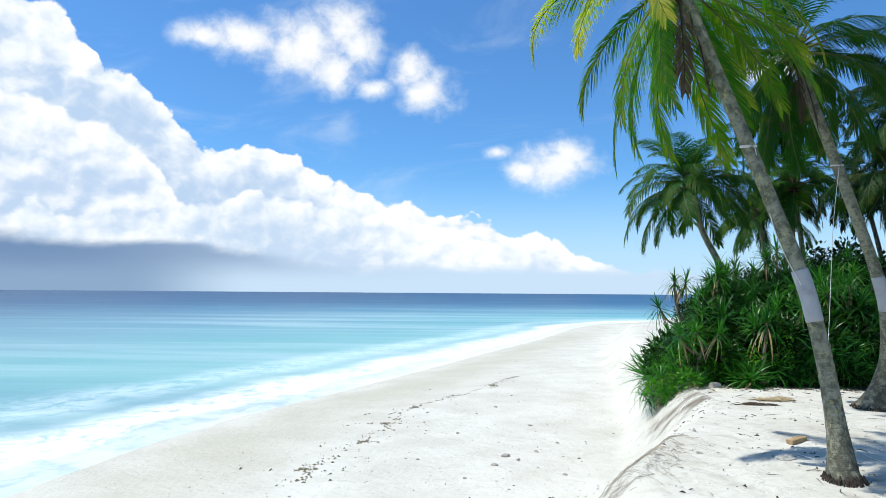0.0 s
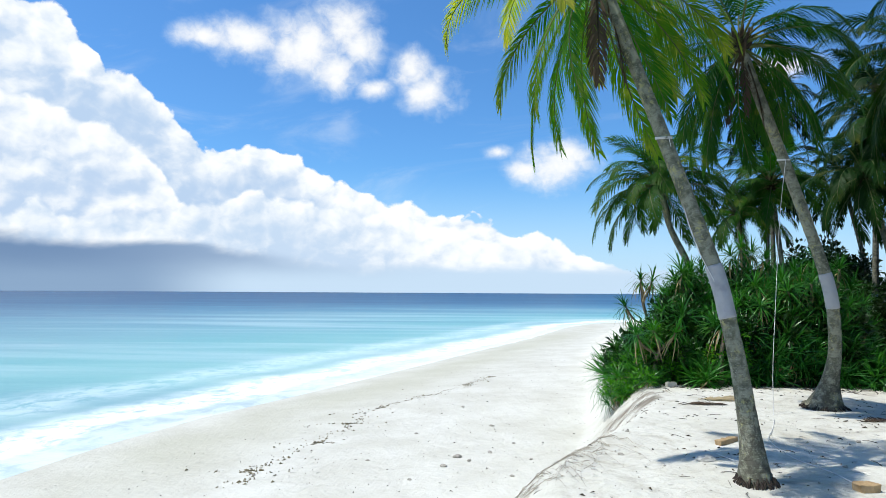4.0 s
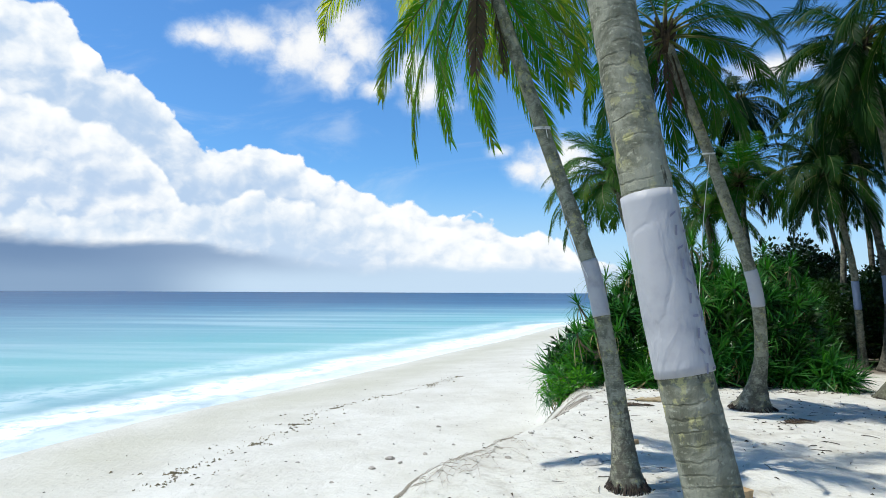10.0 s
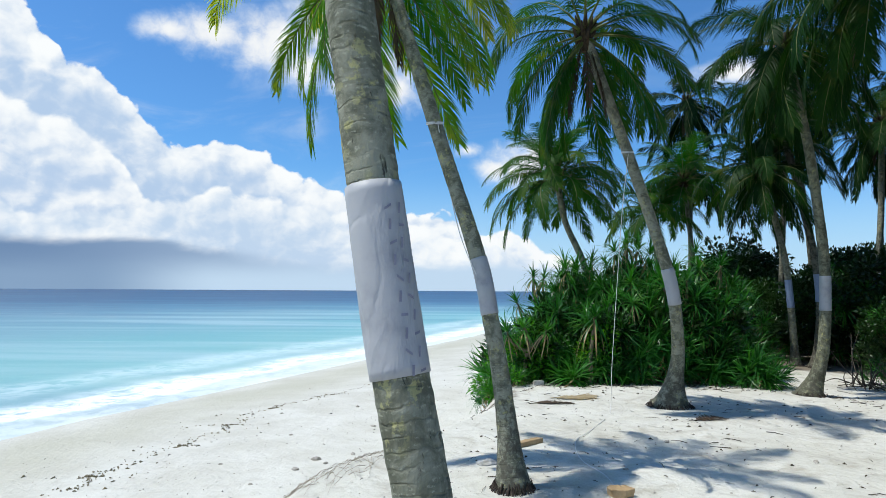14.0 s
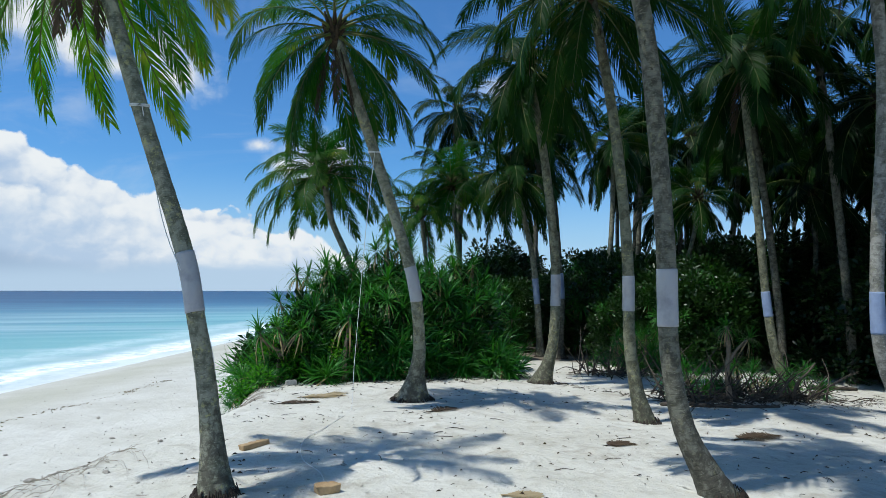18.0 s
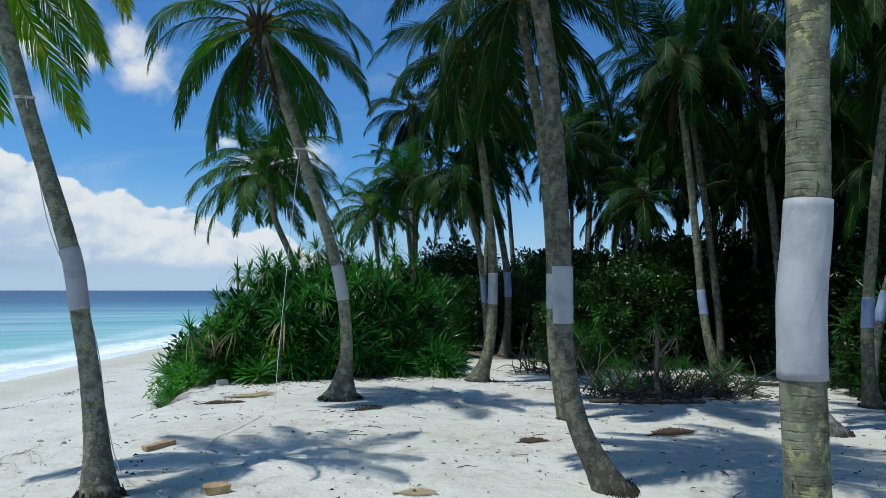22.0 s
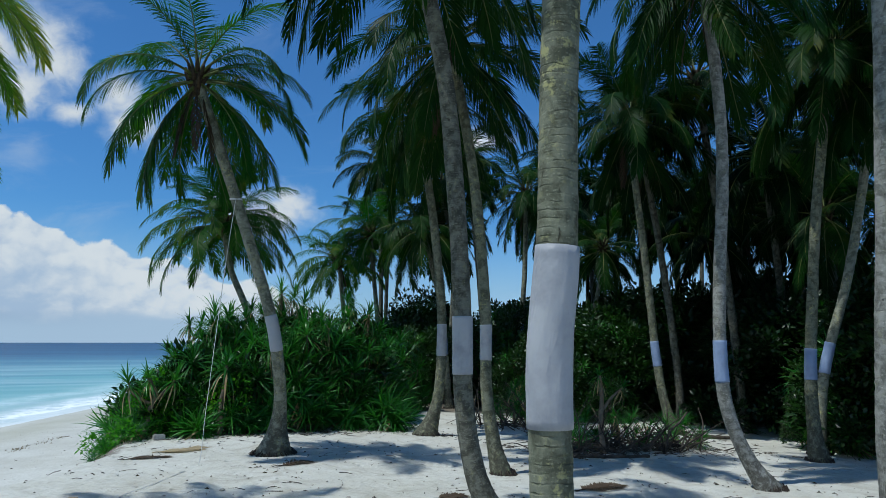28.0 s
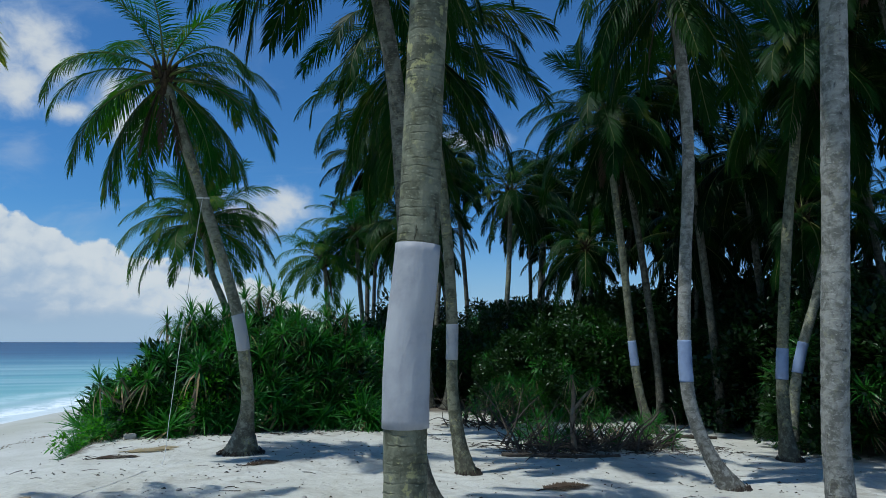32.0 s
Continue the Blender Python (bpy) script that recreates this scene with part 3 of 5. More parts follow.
tagged(sea, "calm turquoise lagoon turning deep blue towards the horizon, with white foam at the sand", "sea", kind="structure")


# ---------------------------------------------------------------- building helpers
def mesh_of(name, verts, faces, mats, slots=None, uvs=None, smooth=True):
    me = bpy.data.meshes.new(name)
    me.from_pydata([tuple(v) for v in verts], [], faces)
    for m in mats:
        me.materials.append(m)
    if slots is not None:
        me.polygons.foreach_set("material_index", np.asarray(slots, np.int32))
    if uvs is not None:
        layer = me.uv_layers.new(name="UVMap")
        loops = np.empty(len(me.loops), np.int32)
        me.loops.foreach_get("vertex_index", loops)
        layer.data.foreach_set("uv", np.asarray(uvs, np.float32)[loops].reshape(-1))
    if smooth:
        me.polygons.foreach_set("use_smooth", np.ones(len(me.polygons), bool))
    me.update()
    return me


def part_mesh(name, me, parent, label="", m=None):
    ob = new(name, me)
    ob.parent = parent
    if m is not None:
        ob.matrix_basis = m
    if label:
        tagged(ob, label)
    return ob


def thing(name, at, label, category, group="", kind=""):
    ob = new(name)
    ob.location = at
    ob.empty_display_size = 0.2
    return tagged(ob, label, category, group, kind)


def spline(points, n):
    """Catmull-Rom through the points, n samples, evenly spread by length."""
    p = np.array(points, float)
    p = np.vstack([2 * p[0] - p[1], p, 2 * p[-1] - p[-2]])
    out = []
    for i in range(1, len(p) - 2):
        for t in np.linspace(0, 1, 24, endpoint=False):
            a, b, c, d = p[i - 1], p[i], p[i + 1], p[i + 2]
            out.append(0.5 * ((2 * b) + (c - a) * t + (2 * a - 5 * b + 4 * c - d) * t * t + (3 * b - a - 3 * c + d) * t ** 3))
    out.append(p[-2])
    out = np.array(out)
    s = np.concatenate([[0], np.cumsum(np.linalg.norm(np.diff(out, axis=0), axis=1))])
    q = np.linspace(0, s[-1], n)
    return np.stack([np.interp(q, s, out[:, k]) for k in range(3)], 1), q


def tube(path, radii, sides=8, cap=True, wobble=None):
    """Verts, faces and uvs of a tube along a path."""
    path, radii = np.asarray(path, float), np.asarray(radii, float)
    n = len(path)
    tan = np.gradient(path, axis=0)
    tan /= np.linalg.norm(tan, axis=1)[:, None] + 1e-9
    ref = np.array([0.0, 1.0, 0.0]) if abs(tan[0][1]) < 0.8 else np.array([1.0, 0.0, 0.0])
    a = np.cross(tan, ref)
    a /= np.linalg.norm(a, axis=1)[:, None] + 1e-9
    b = np.cross(tan, a)
    th = np.linspace(0, 2 * np.pi, sides, endpoint=False)
    r = radii[:, None] * (np.ones((n, sides)) if wobble is None else wobble)
    v = path[:, None, :] + r[:, :, None] * (a[:, None, :] * np.cos(th)[None, :, None] + b[:, None, :] * np.sin(th)[None, :, None])
    v = v.reshape(-1, 3)
    s = np.concatenate([[0], np.cumsum(np.linalg.norm(np.diff(path, axis=0), axis=1))])
    uv = np.stack([np.tile(th / (2 * np.pi), (n, 1)), np.tile(s[:, None], (1, sides))], -1).reshape(-1, 2)
    faces = [(i * sides + j, i * sides + (j + 1) % sides, (i + 1) * sides + (j + 1) % sides, (i + 1) * sides + j)
             for i in range(n - 1) for j in range(sides)]
    if cap:
        faces.append(tuple(range(sides))[::-1])
        faces.append(tuple((n - 1) * sides + j for j in range(sides)))
    return v, faces, uv


def rope_mesh(name, points, radius, mat, n=40):
    p, _ = spline(points, n)
    v, f, uv = tube(p, np.full(n, radius), 6)
    return mesh_of(name, v, f, [mat], uvs=uv)


# ---------------------------------------------------------------- palm fronds
def strip(verts, faces, slots, base, way, side, length, width, droop, slot, cut=3, stiff=0.0):
    """One leaflet: a tapering strip that starts along way and sinks by droop."""
    start = len(verts)
    p = np.array(base, float)
    d = np.array(way, float)
    for i in range(cut + 1):
        s = i / cut
        w = width * (0.55 + 0.45 * min(1.0, s * 4)) * (1.0 - s ** 2.2) + 0.001
        if i < cut:
            verts.append(p - side * w)
            verts.append(p + side * w)
        else:
            verts.append(p.copy())
        d = d + np.array([0.0, 0.0, -droop / cut])
        d /= np.linalg.norm(d)
        p = p + d * (length / cut)
    for i in range(cut - 1):
        k = start + 2 * i
        faces.append((k, k + 1, k + 3, k + 2))
        slots.append(slot)
    k = start + 2 * (cut - 1)
    faces.append((k, k + 1, k + 2))
    slots.append(slot)


def frond_mesh(name, lift, bend, length, seed, leaf, rib=RIB, pairs=90, leaflet=0.68, hang=0.75, torn=0.06):
    """A feather leaf in the local xz plane, growing along +x: it rises at lift degrees and bends down by bend degrees."""
    rnd = random.Random(seed)
    n = 26
    ang = [radians(lift - bend * (i / (n - 1)) ** 1.35) for i in range(n)]
    sway = rnd.uniform(-0.25, 0.25)
    pts = [np.zeros(3)]
    for i in range(1, n):
        h = length / (n - 1)
        turn = sway * (i / n) ** 1.5
        pts.append(pts[-1] + h * np.array([math.cos(ang[i]) * math.cos(turn), math.cos(ang[i]) * math.sin(turn), math.sin(ang[i])]))
    pts = np.array(pts)
    radii = np.interp(np.linspace(0, 1, n), [0, 0.08, 0.3, 1], [0.055, 0.032, 0.018, 0.004])
    v, f, _ = tube(pts, radii, 5, cap=False)
    verts, faces = [np.array(a) for a in v], list(f)
    slots = [1] * len(faces)
    s = np.linspace(0, 1, n)
    tan = np.gradient(pts, axis=0)
    tan /= np.linalg.norm(tan, axis=1)[:, None]
    for k in range(pairs):
        q = 0.17 + 0.83 * (k + 0.5) / pairs
        base = np.array([np.interp(q, s, pts[:, c]) for c in range(3)])
        t = np.array([np.interp(q, s, tan[:, c]) for c in range(3)])
        t /= np.linalg.norm(t)
        out = np.cross(t, (0, 0, 1.0))
        out /= np.linalg.norm(out) + 1e-6
        up = np.cross(out, t)
        size = leaflet * (0.45 + 0.55 * min(1.0, (q - 0.12) * 4.5)) * (1.0 - 0.62 * max(0.0, (q - 0.55) / 0.45) ** 1.6)
        for sgn in (-1, 1):
            if rnd.random() < torn:
                continue
            fwd = 0.55 + 0.75 * q
            way = out * sgn + t * fwd * rnd.uniform(0.85, 1.15) + up * rnd.uniform(0.10, 0.34)
            way /= np.linalg.norm(way)
            flat = np.cross(way, up)
            flat /= np.linalg.norm(flat) + 1e-6
            flat = flat + 0.5 * up * sgn * rnd.uniform(-0.4, 1.0)
            flat /= np.linalg.norm(flat)
            strip(verts, faces, slots, base, way, flat, size * rnd.uniform(0.86, 1.1), (0.0098 if pairs > 95 else 0.0135) if pairs > 60 else 0.022, hang * rnd.uniform(0.7, 1.35), 0)
    return mesh_of(name, verts, faces, [leaf, rib], slots)


FROND_KINDS = [(78, 70), (62, 95), (45, 110), (27, 112), (8, 100), (-14, 78), (-40, 50)]


def frond_set(leaf, tag, pairs, seed, length=3.1, slack=1.0):
    rib = RIB
    return [[frond_mesh("frond_" + tag, a + 6 * (j - 0.5), slack * b + 12 * (j - 0.5), length * (0.84 if i == 0 else 1.0), seed + 10 * i + j, leaf, rib, pairs,
                        leaflet=0.62 if pairs > 95 else 0.76, hang=0.55 + 0.16 * i) for j in range(2)] for i, (a, b) in enumerate(FROND_KINDS)]


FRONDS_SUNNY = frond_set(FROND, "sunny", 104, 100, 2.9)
FRONDS_SHADE = frond_set(FROND_SHADE, "deep", 84, 300, 2.9, 0.9)
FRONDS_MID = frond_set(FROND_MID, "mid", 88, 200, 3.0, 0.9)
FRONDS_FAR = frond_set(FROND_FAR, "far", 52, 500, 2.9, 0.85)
DEAD_FRONDS = [frond_mesh("frond_dead", -72 - 6 * j, 12, 1.9, 700 + j, FROND_DEAD, FIBRE, 62, 0.42, 1.4, 0.3) for j in range(2)]


def trunk_mesh(name, path, s, r_base, r_top, bulb, sides, bark, seed):
    """A ringed, slightly crooked stem with a swollen foot."""
    rnd = np.random.RandomState(seed)
    total = s[-1]
    r = r_top + (r_base - r_top) * np.exp(-s / (0.45 * total)) + bulb * np.exp(-(s / 0.46) ** 1.4)
    r = r * (1.0 + 0.005 * np.sin(s * 2 * np.pi * 6.5 + 1.5 * np.sin(s * 1.7 + seed)) + 0.02 * np.sin(s * 3.1 + seed))
    th = np.linspace(0, 2 * np.pi, sides, endpoint=False)
    wob = 1.0 + 0.02 * np.sin(3 * th[None, :] + s[:, None] * 1.3 + seed) + 0.012 * rnd.randn(len(s), sides)
    foot = np.exp(-(s / 0.22) ** 2)[:, None]
    wob = wob + foot * (0.10 * np.sin(5 * th + seed)[None, :] + 0.05 * rnd.randn(len(s), sides))
    v, f, uv = tube(path, r, sides, True, wob)
    return mesh_of(name, v, f, [bark], uvs=uv), r


def wrap_mesh(path, s, r, lo, hi, mat, sides, seed, slack=0.001):
    """A sheet wound round the stem between two lengths along it, creased and a little loose."""
    n = 22
    q = np.linspace(lo, hi, n)
    p = np.stack([np.interp(q, s, path[:, k]) for k in range(3)], 1)
    rr = np.interp(q, s, r) + slack + 0.007
    th = np.linspace(0, 2 * np.pi, sides, endpoint=False)
    w = 1.0 + 0.009 * np.sin(4 * th[None, :] + q[:, None] * 9 + seed) * np.cos(7 * q[:, None] + 2 * th[None, :]) + 0.005 * np.sin(9 * th[None, :] - 17 * q[:, None])
    v, f, uv = tube(p, rr, sides, False, w)
    # inner lip at both ends, so that the sheet has an edge
    v2, f2, _ = tube(p, rr - 0.006, sides, False, w)
    k = len(v)
    faces = f + [tuple(k + i for i in face[::-1]) for face in f2]
    faces += [(j, (j + 1) % sides, k + (j + 1) % sides, k + j)[::-1] for j in range(sides)]
    e = (n - 1) * sides
    faces += [(e + j, e + (j + 1) % sides, k + e + (j + 1) % sides, k + e + j) for j in range(sides)]
    return mesh_of("wrap", np.vstack([v, v2]), faces, [mat], uvs=np.vstack([uv, uv]))


def root_skirt(base, radius, seed, mat=ROOT, n=120):
    """The mat of small dark roots at a palm's foot."""
    rnd = random.Random(seed)
    verts, faces, slots = [], [], []
    for i in range(n):
        a = rnd.uniform(0, 2 * math.pi)
        d = np.array([math.cos(a), math.sin(a), 0.0])
        p0 = np.array(base) + d * radius * rnd.uniform(0.75, 0.95) + np.array([0, 0, rnd.uniform(0.02, 0.10)])
        p1 = np.array(base) + d * radius * rnd.uniform(0.98, 1.12) + np.array([0, 0, 0.015])
        p2 = p1 + d * rnd.uniform(0.01, 0.05) - np.array([0, 0, 0.08])
        v, f, _ = tube([p0, p1, p2], [0.008, 0.007, 0.004], 5, False)
        k = len(verts)
        verts += list(v)
        faces += [tuple(k + j for j in q) for q in f]
    return mesh_of("root_mat", verts, faces, [mat])


def crown(tree, top, axis_way, fronds, count, scale, seed, spin=0.0, droop=0.0, dead=1, low=1.0, gap=None):
    rnd = random.Random(seed)
    lean = Vector((0, 0, 1)).rotation_difference(Vector(axis_way).lerp(Vector((0, 0, 1)), 0.45).normalized()).to_matrix().to_4x4()
    for i in range(count):
        f = (i + 0.5) / count
        kind = min(len(fronds) - 1, max(0, int((f ** 0.85) * len(fronds) * low + droop + rnd.uniform(-0.45, 0.45))))
        az = spin + i * 2.39996 + rnd.uniform(-0.22, 0.22)
        if gap and kind >= 3 and abs((az - radians(gap[0]) + math.pi) % (2 * math.pi) - math.pi) < radians(gap[1]):
            continue
        m = Matrix.Translation(Vector(top) - tree.location) @ lean @ Matrix.Rotation(az, 4, "Z") @ Matrix.Translation((0.05, 0, 0.10 - 0.30 * f)) @ \
            Matrix.Rotation(rnd.uniform(-0.30, 0.30), 4, "X") @ Matrix.Scale(scale * rnd.uniform(0.86, 1.1), 4)
        part_mesh("frond", fronds[kind][i % 2], tree, "", m)
    for i in range(dead):
        az = rnd.uniform(0, 6.28)
        m = Matrix.Translation(Vector(top) - tree.location) @ Matrix.Rotation(az, 4, "Z") @ Matrix.Translation((0.06, 0, -0.2)) @ Matrix.Scale(scale * rnd.uniform(0.7, 1.0), 4)
        part_mesh("dead_frond", DEAD_FRONDS[i % 2], tree, "dry brown hanging frond", m)


def crown_heart(tree, top, scale, seed):
    """Fibre sheaths and frond stumps where the fronds leave the stem."""
    rnd = random.Random(seed)
    o = np.array(top) - np.array(tree.location)
    verts, faces = [], []
    v, f, _ = tube([o + (0, 0, -0.45 * scale), o + (0, 0, -0.1), o + (0, 0, 0.25 * scale)], [0.10 * scale, 0.17 * scale, 0.06 * scale], 10)
    verts += list(v)
    faces += f
    for i in range(16):
        a = i * 2.4
        d = np.array([math.cos(a), math.sin(a), 0])
        z = -0.35 + 0.5 * i / 16
        p0 = o + d * 0.08 + (0, 0, z * scale)
        v, f, _ = tube([p0, p0 + d * 0.12 * scale + (0, 0, 0.12 * scale), p0 + d * 0.2 * scale + (0, 0, 0.32 * scale)], [0.06 * scale, 0.045 * scale, 0.02 * scale], 6)
        k = len(verts)
        verts += list(v)
        faces += [tuple(k + j for j in q) for q in f]
    return part_mesh("crown_heart", mesh_of("crown_heart", verts, faces, [FIBRE]), tree, "brown fibrous sheath")


def palm(points, label, seed, r=(0.125, 0.09), bulb=0.10, fronds=FRONDS_SUNNY, count=20, scale=1.0, wrap=None, wrap_mat=WRAP, bark=BARK,
         sides=16, pitch=0.06, spin=0.0, droop=0.0, dead=1, low=1.0, group="coconut palms on the bank", skirt=True, gap=None):
    base = Vector((points[0][0], points[0][1], ground_at(points[0][0], points[0][1])))
    pts = [np.array(p, float) - np.array(base) for p in points]
    pts[0][2] = -0.12
    rough, s = spline(pts, 60)
    n = max(24, int(s[-1] / pitch))
    path, s = spline(pts, n)
    tree = thing("coconut_palm", base, label, "palm tree", group)
    me, rr = trunk_mesh("trunk", path, s, r[0], r[1], bulb, sides, bark, seed)
    part_mesh("trunk", me, tree)
    if skirt:
        part_mesh("root_mat", root_skirt((0, 0, 0.0), r[0] + bulb, seed), tree, "dark fringe of roots at the foot")
    if wrap:
        lo, hi = [float(np.interp(z - base.z, path[:, 2], s)) for z in wrap]
        part_mesh("wrap", wrap_mesh(path, s, rr, lo, hi, wrap_mat, max(14, sides), seed), tree, "white plastic sheet wrapped round the trunk" if wrap_mat is WRAP else "bluish plastic sheet wrapped round the trunk")
    top = np.array(base) + path[-1]
    axis_way = path[-1] - path[-6]
    axis_way = axis_way / np.linalg.norm(axis_way)
    crown_heart(tree, top, scale, seed)
    crown(tree, top, axis_way, fronds, count, scale, seed, spin, droop, dead, low, gap)
    return tree, path + np.array(base), s, rr
# ---------------------------------------------------------------- the palms that the camera passes
A_PALM, a_path, a_s, a_r = palm([(5.21, 8.70, 0), (5.17, 8.73, 0.5), (5.08, 8.77, 1.3), (4.95, 8.8, 2.05), (4.81, 8.9, 2.75), (4.32, 9.1, 4.3), (3.90, 9.36, 5.7), (3.46, 9.55, 7.1)],
     "leaning coconut palm with a white band and yellowing fronds", 11, r=(0.118, 0.085), bulb=0.12, wrap=(2.06, 2.74),
     count=30, spin=0.4, dead=3, scale=0.93, droop=1.2, gap=(-75, 40))
_, b_path, b_s, b_r = palm([(9.15, 14.6, 0), (9.21, 14.42, 0.6), (9.20, 14.2, 1.2), (9.06, 13.96, 2.1), (8.9, 13.94, 2.84), (8.56, 13.94, 3.9), (8.12, 13.94, 5.2), (7.55, 13.92, 6.8), (7.3, 13.9, 7.55)],
     "leaning coconut palm with swollen foot, white band and a hanging cord", 12, r=(0.14, 0.10), bulb=0.30, wrap=(2.10, 2.80),
     count=36, spin=1.0, dead=3, scale=0.86, fronds=FRONDS_MID, droop=0.8, gap=(-95, 26))
C_PALM, c_path, c_s, c_r = palm([(4.53, 3.06, 0), (4.40, 3.11, 0.7), (4.238, 3.17, 1.5), (4.118, 3.22, 2.1), (4.015, 3.28, 2.75), (3.905, 3.35, 3.5), (3.70, 3.44, 5.0), (3.42, 3.5, 7.2)],
     "thick grey coconut palm with a scribbled white plastic wrap", 13, r=(0.124, 0.088), bulb=0.08, wrap=(2.025, 2.745), sides=28, pitch=0.035,
     count=18, spin=2.0)
D = palm([(10.3, 23.5, 0), (9.9, 23.7, 2.0), (9.42, 23.85, 3.5), (8.9, 24.05, 4.8), (8.64, 24.17, 6.3)],
     "young coconut palm with full green crown behind screw pines", 14, r=(0.13, 0.10), count=46, scale=1.0, spin=0.9, fronds=FRONDS_MID, low=0.82, dead=1)
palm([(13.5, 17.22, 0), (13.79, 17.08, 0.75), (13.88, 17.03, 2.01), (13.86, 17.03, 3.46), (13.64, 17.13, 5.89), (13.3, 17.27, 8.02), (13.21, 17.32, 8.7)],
     "coconut palm with a bent foot, white band and dense hanging crown", 15, r=(0.15, 0.105), bulb=0.2, bark=BARK_RINGED_SHADED, wrap=(1.9, 2.75), count=36, scale=0.98, spin=0.2, fronds=FRONDS_SHADE, dead=2, droop=0.5)
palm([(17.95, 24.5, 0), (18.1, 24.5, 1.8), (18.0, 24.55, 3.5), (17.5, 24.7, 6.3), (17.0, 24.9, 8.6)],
     "dark coconut palm trunk behind the clearing", 16, r=(0.17, 0.11), bulb=0.2, wrap=(2.0, 3.0), wrap_mat=WRAP_BLUE, fronds=FRONDS_SHADE, count=29, scale=1.05, sides=12, pitch=0.12, dead=2, bark=BARK_OLD)
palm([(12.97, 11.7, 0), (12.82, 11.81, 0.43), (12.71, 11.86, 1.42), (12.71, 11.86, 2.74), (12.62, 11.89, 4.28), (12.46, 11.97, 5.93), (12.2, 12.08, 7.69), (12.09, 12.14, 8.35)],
     "slim coconut palm with a white band", 17, r=(0.125, 0.095), bulb=0.11, bark=BARK_RINGED_SHADED, wrap=(1.92, 2.6), count=32, spin=0.7, fronds=FRONDS_SHADE, dead=2, droop=0.4)
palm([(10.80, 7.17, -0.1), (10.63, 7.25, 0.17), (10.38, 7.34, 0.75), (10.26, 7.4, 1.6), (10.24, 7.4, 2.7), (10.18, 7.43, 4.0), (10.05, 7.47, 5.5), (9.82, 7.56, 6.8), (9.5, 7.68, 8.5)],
     "coconut palm with a sharply bent dark foot and a white band", 18, r=(0.125, 0.10), bulb=0.11, wrap=(1.89, 2.57), count=35, spin=1.9, fronds=FRONDS_SHADE, dead=2, droop=0.4, sides=22, pitch=0.045, bark=BARK_OLD)
M_PALM, m_path, m_s, m_r = palm([(8.62, 2.62, 0), (8.56, 2.6, 0.8), (8.53, 2.59, 1.6), (8.53, 2.59, 2.2), (8.57, 2.57, 2.7), (8.60, 2.56, 3.6), (8.68, 2.5, 5.5), (8.75, 2.45, 8.2)],
     "upright coconut palm with ring scars and crumpled white wrap", 19, r=(0.100, 0.082), bulb=0.10, wrap=(1.90, 2.68), sides=28, pitch=0.035, bark=BARK_RINGED_SHADED,
     count=18, spin=0.3)
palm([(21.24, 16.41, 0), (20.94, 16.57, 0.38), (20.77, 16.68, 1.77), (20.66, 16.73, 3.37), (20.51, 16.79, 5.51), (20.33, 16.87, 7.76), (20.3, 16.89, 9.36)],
     "tall coconut palm with a pale blue band beside the sandy path", 20, r=(0.14, 0.10), bulb=0.13, bark=BARK_RINGED_SHADED, wrap=(1.55, 2.3), wrap_mat=WRAP_BLUE, count=38, scale=1.12, spin=0.5, fronds=FRONDS_SHADE, dead=2, low=0.85)
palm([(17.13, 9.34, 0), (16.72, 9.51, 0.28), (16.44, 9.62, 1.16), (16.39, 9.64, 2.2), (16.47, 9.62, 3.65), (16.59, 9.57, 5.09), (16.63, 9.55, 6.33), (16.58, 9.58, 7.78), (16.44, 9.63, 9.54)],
     "coconut palm with a curved sweeping foot and a pale band", 21, r=(0.125, 0.105), bulb=0.12, wrap=(1.55, 2.3), wrap_mat=WRAP_BLUE, count=35, spin=2.6, fronds=FRONDS_SHADE, dead=3, droop=0.4, bark=BARK_PALE)
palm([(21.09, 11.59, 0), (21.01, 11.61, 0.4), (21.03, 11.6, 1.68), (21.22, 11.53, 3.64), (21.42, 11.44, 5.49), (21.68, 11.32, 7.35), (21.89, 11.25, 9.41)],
     "coconut palm with a pale blue band beside the thicket", 22, r=(0.15, 0.105), bulb=0.14, bark=BARK_RINGED_SHADED, wrap=(1.4, 2.12), wrap_mat=WRAP_BLUE, count=38, scale=1.1, spin=0.1, fronds=FRONDS_SHADE, dead=2)
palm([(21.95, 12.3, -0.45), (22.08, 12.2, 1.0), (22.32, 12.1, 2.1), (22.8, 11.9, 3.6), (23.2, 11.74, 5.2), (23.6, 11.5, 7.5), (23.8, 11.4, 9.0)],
     "leaning coconut palm with a blue band among undergrowth", 23, r=(0.14, 0.10), bulb=0.12, wrap=(1.5, 2.25), wrap_mat=WRAP_BLUE, count=32, scale=1.05, spin=1.1, fronds=FRONDS_SHADE, dead=2, sides=12)
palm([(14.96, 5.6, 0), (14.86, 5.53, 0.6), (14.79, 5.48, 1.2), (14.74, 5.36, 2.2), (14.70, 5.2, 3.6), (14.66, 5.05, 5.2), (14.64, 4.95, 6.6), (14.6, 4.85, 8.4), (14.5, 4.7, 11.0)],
     "pale coconut palm trunk with close ring scars", 24, r=(0.155, 0.145), bulb=0.07, count=35, scale=1.1, spin=0.9, fronds=FRONDS_SHADE, dead=2, bark=BARK_PALE)
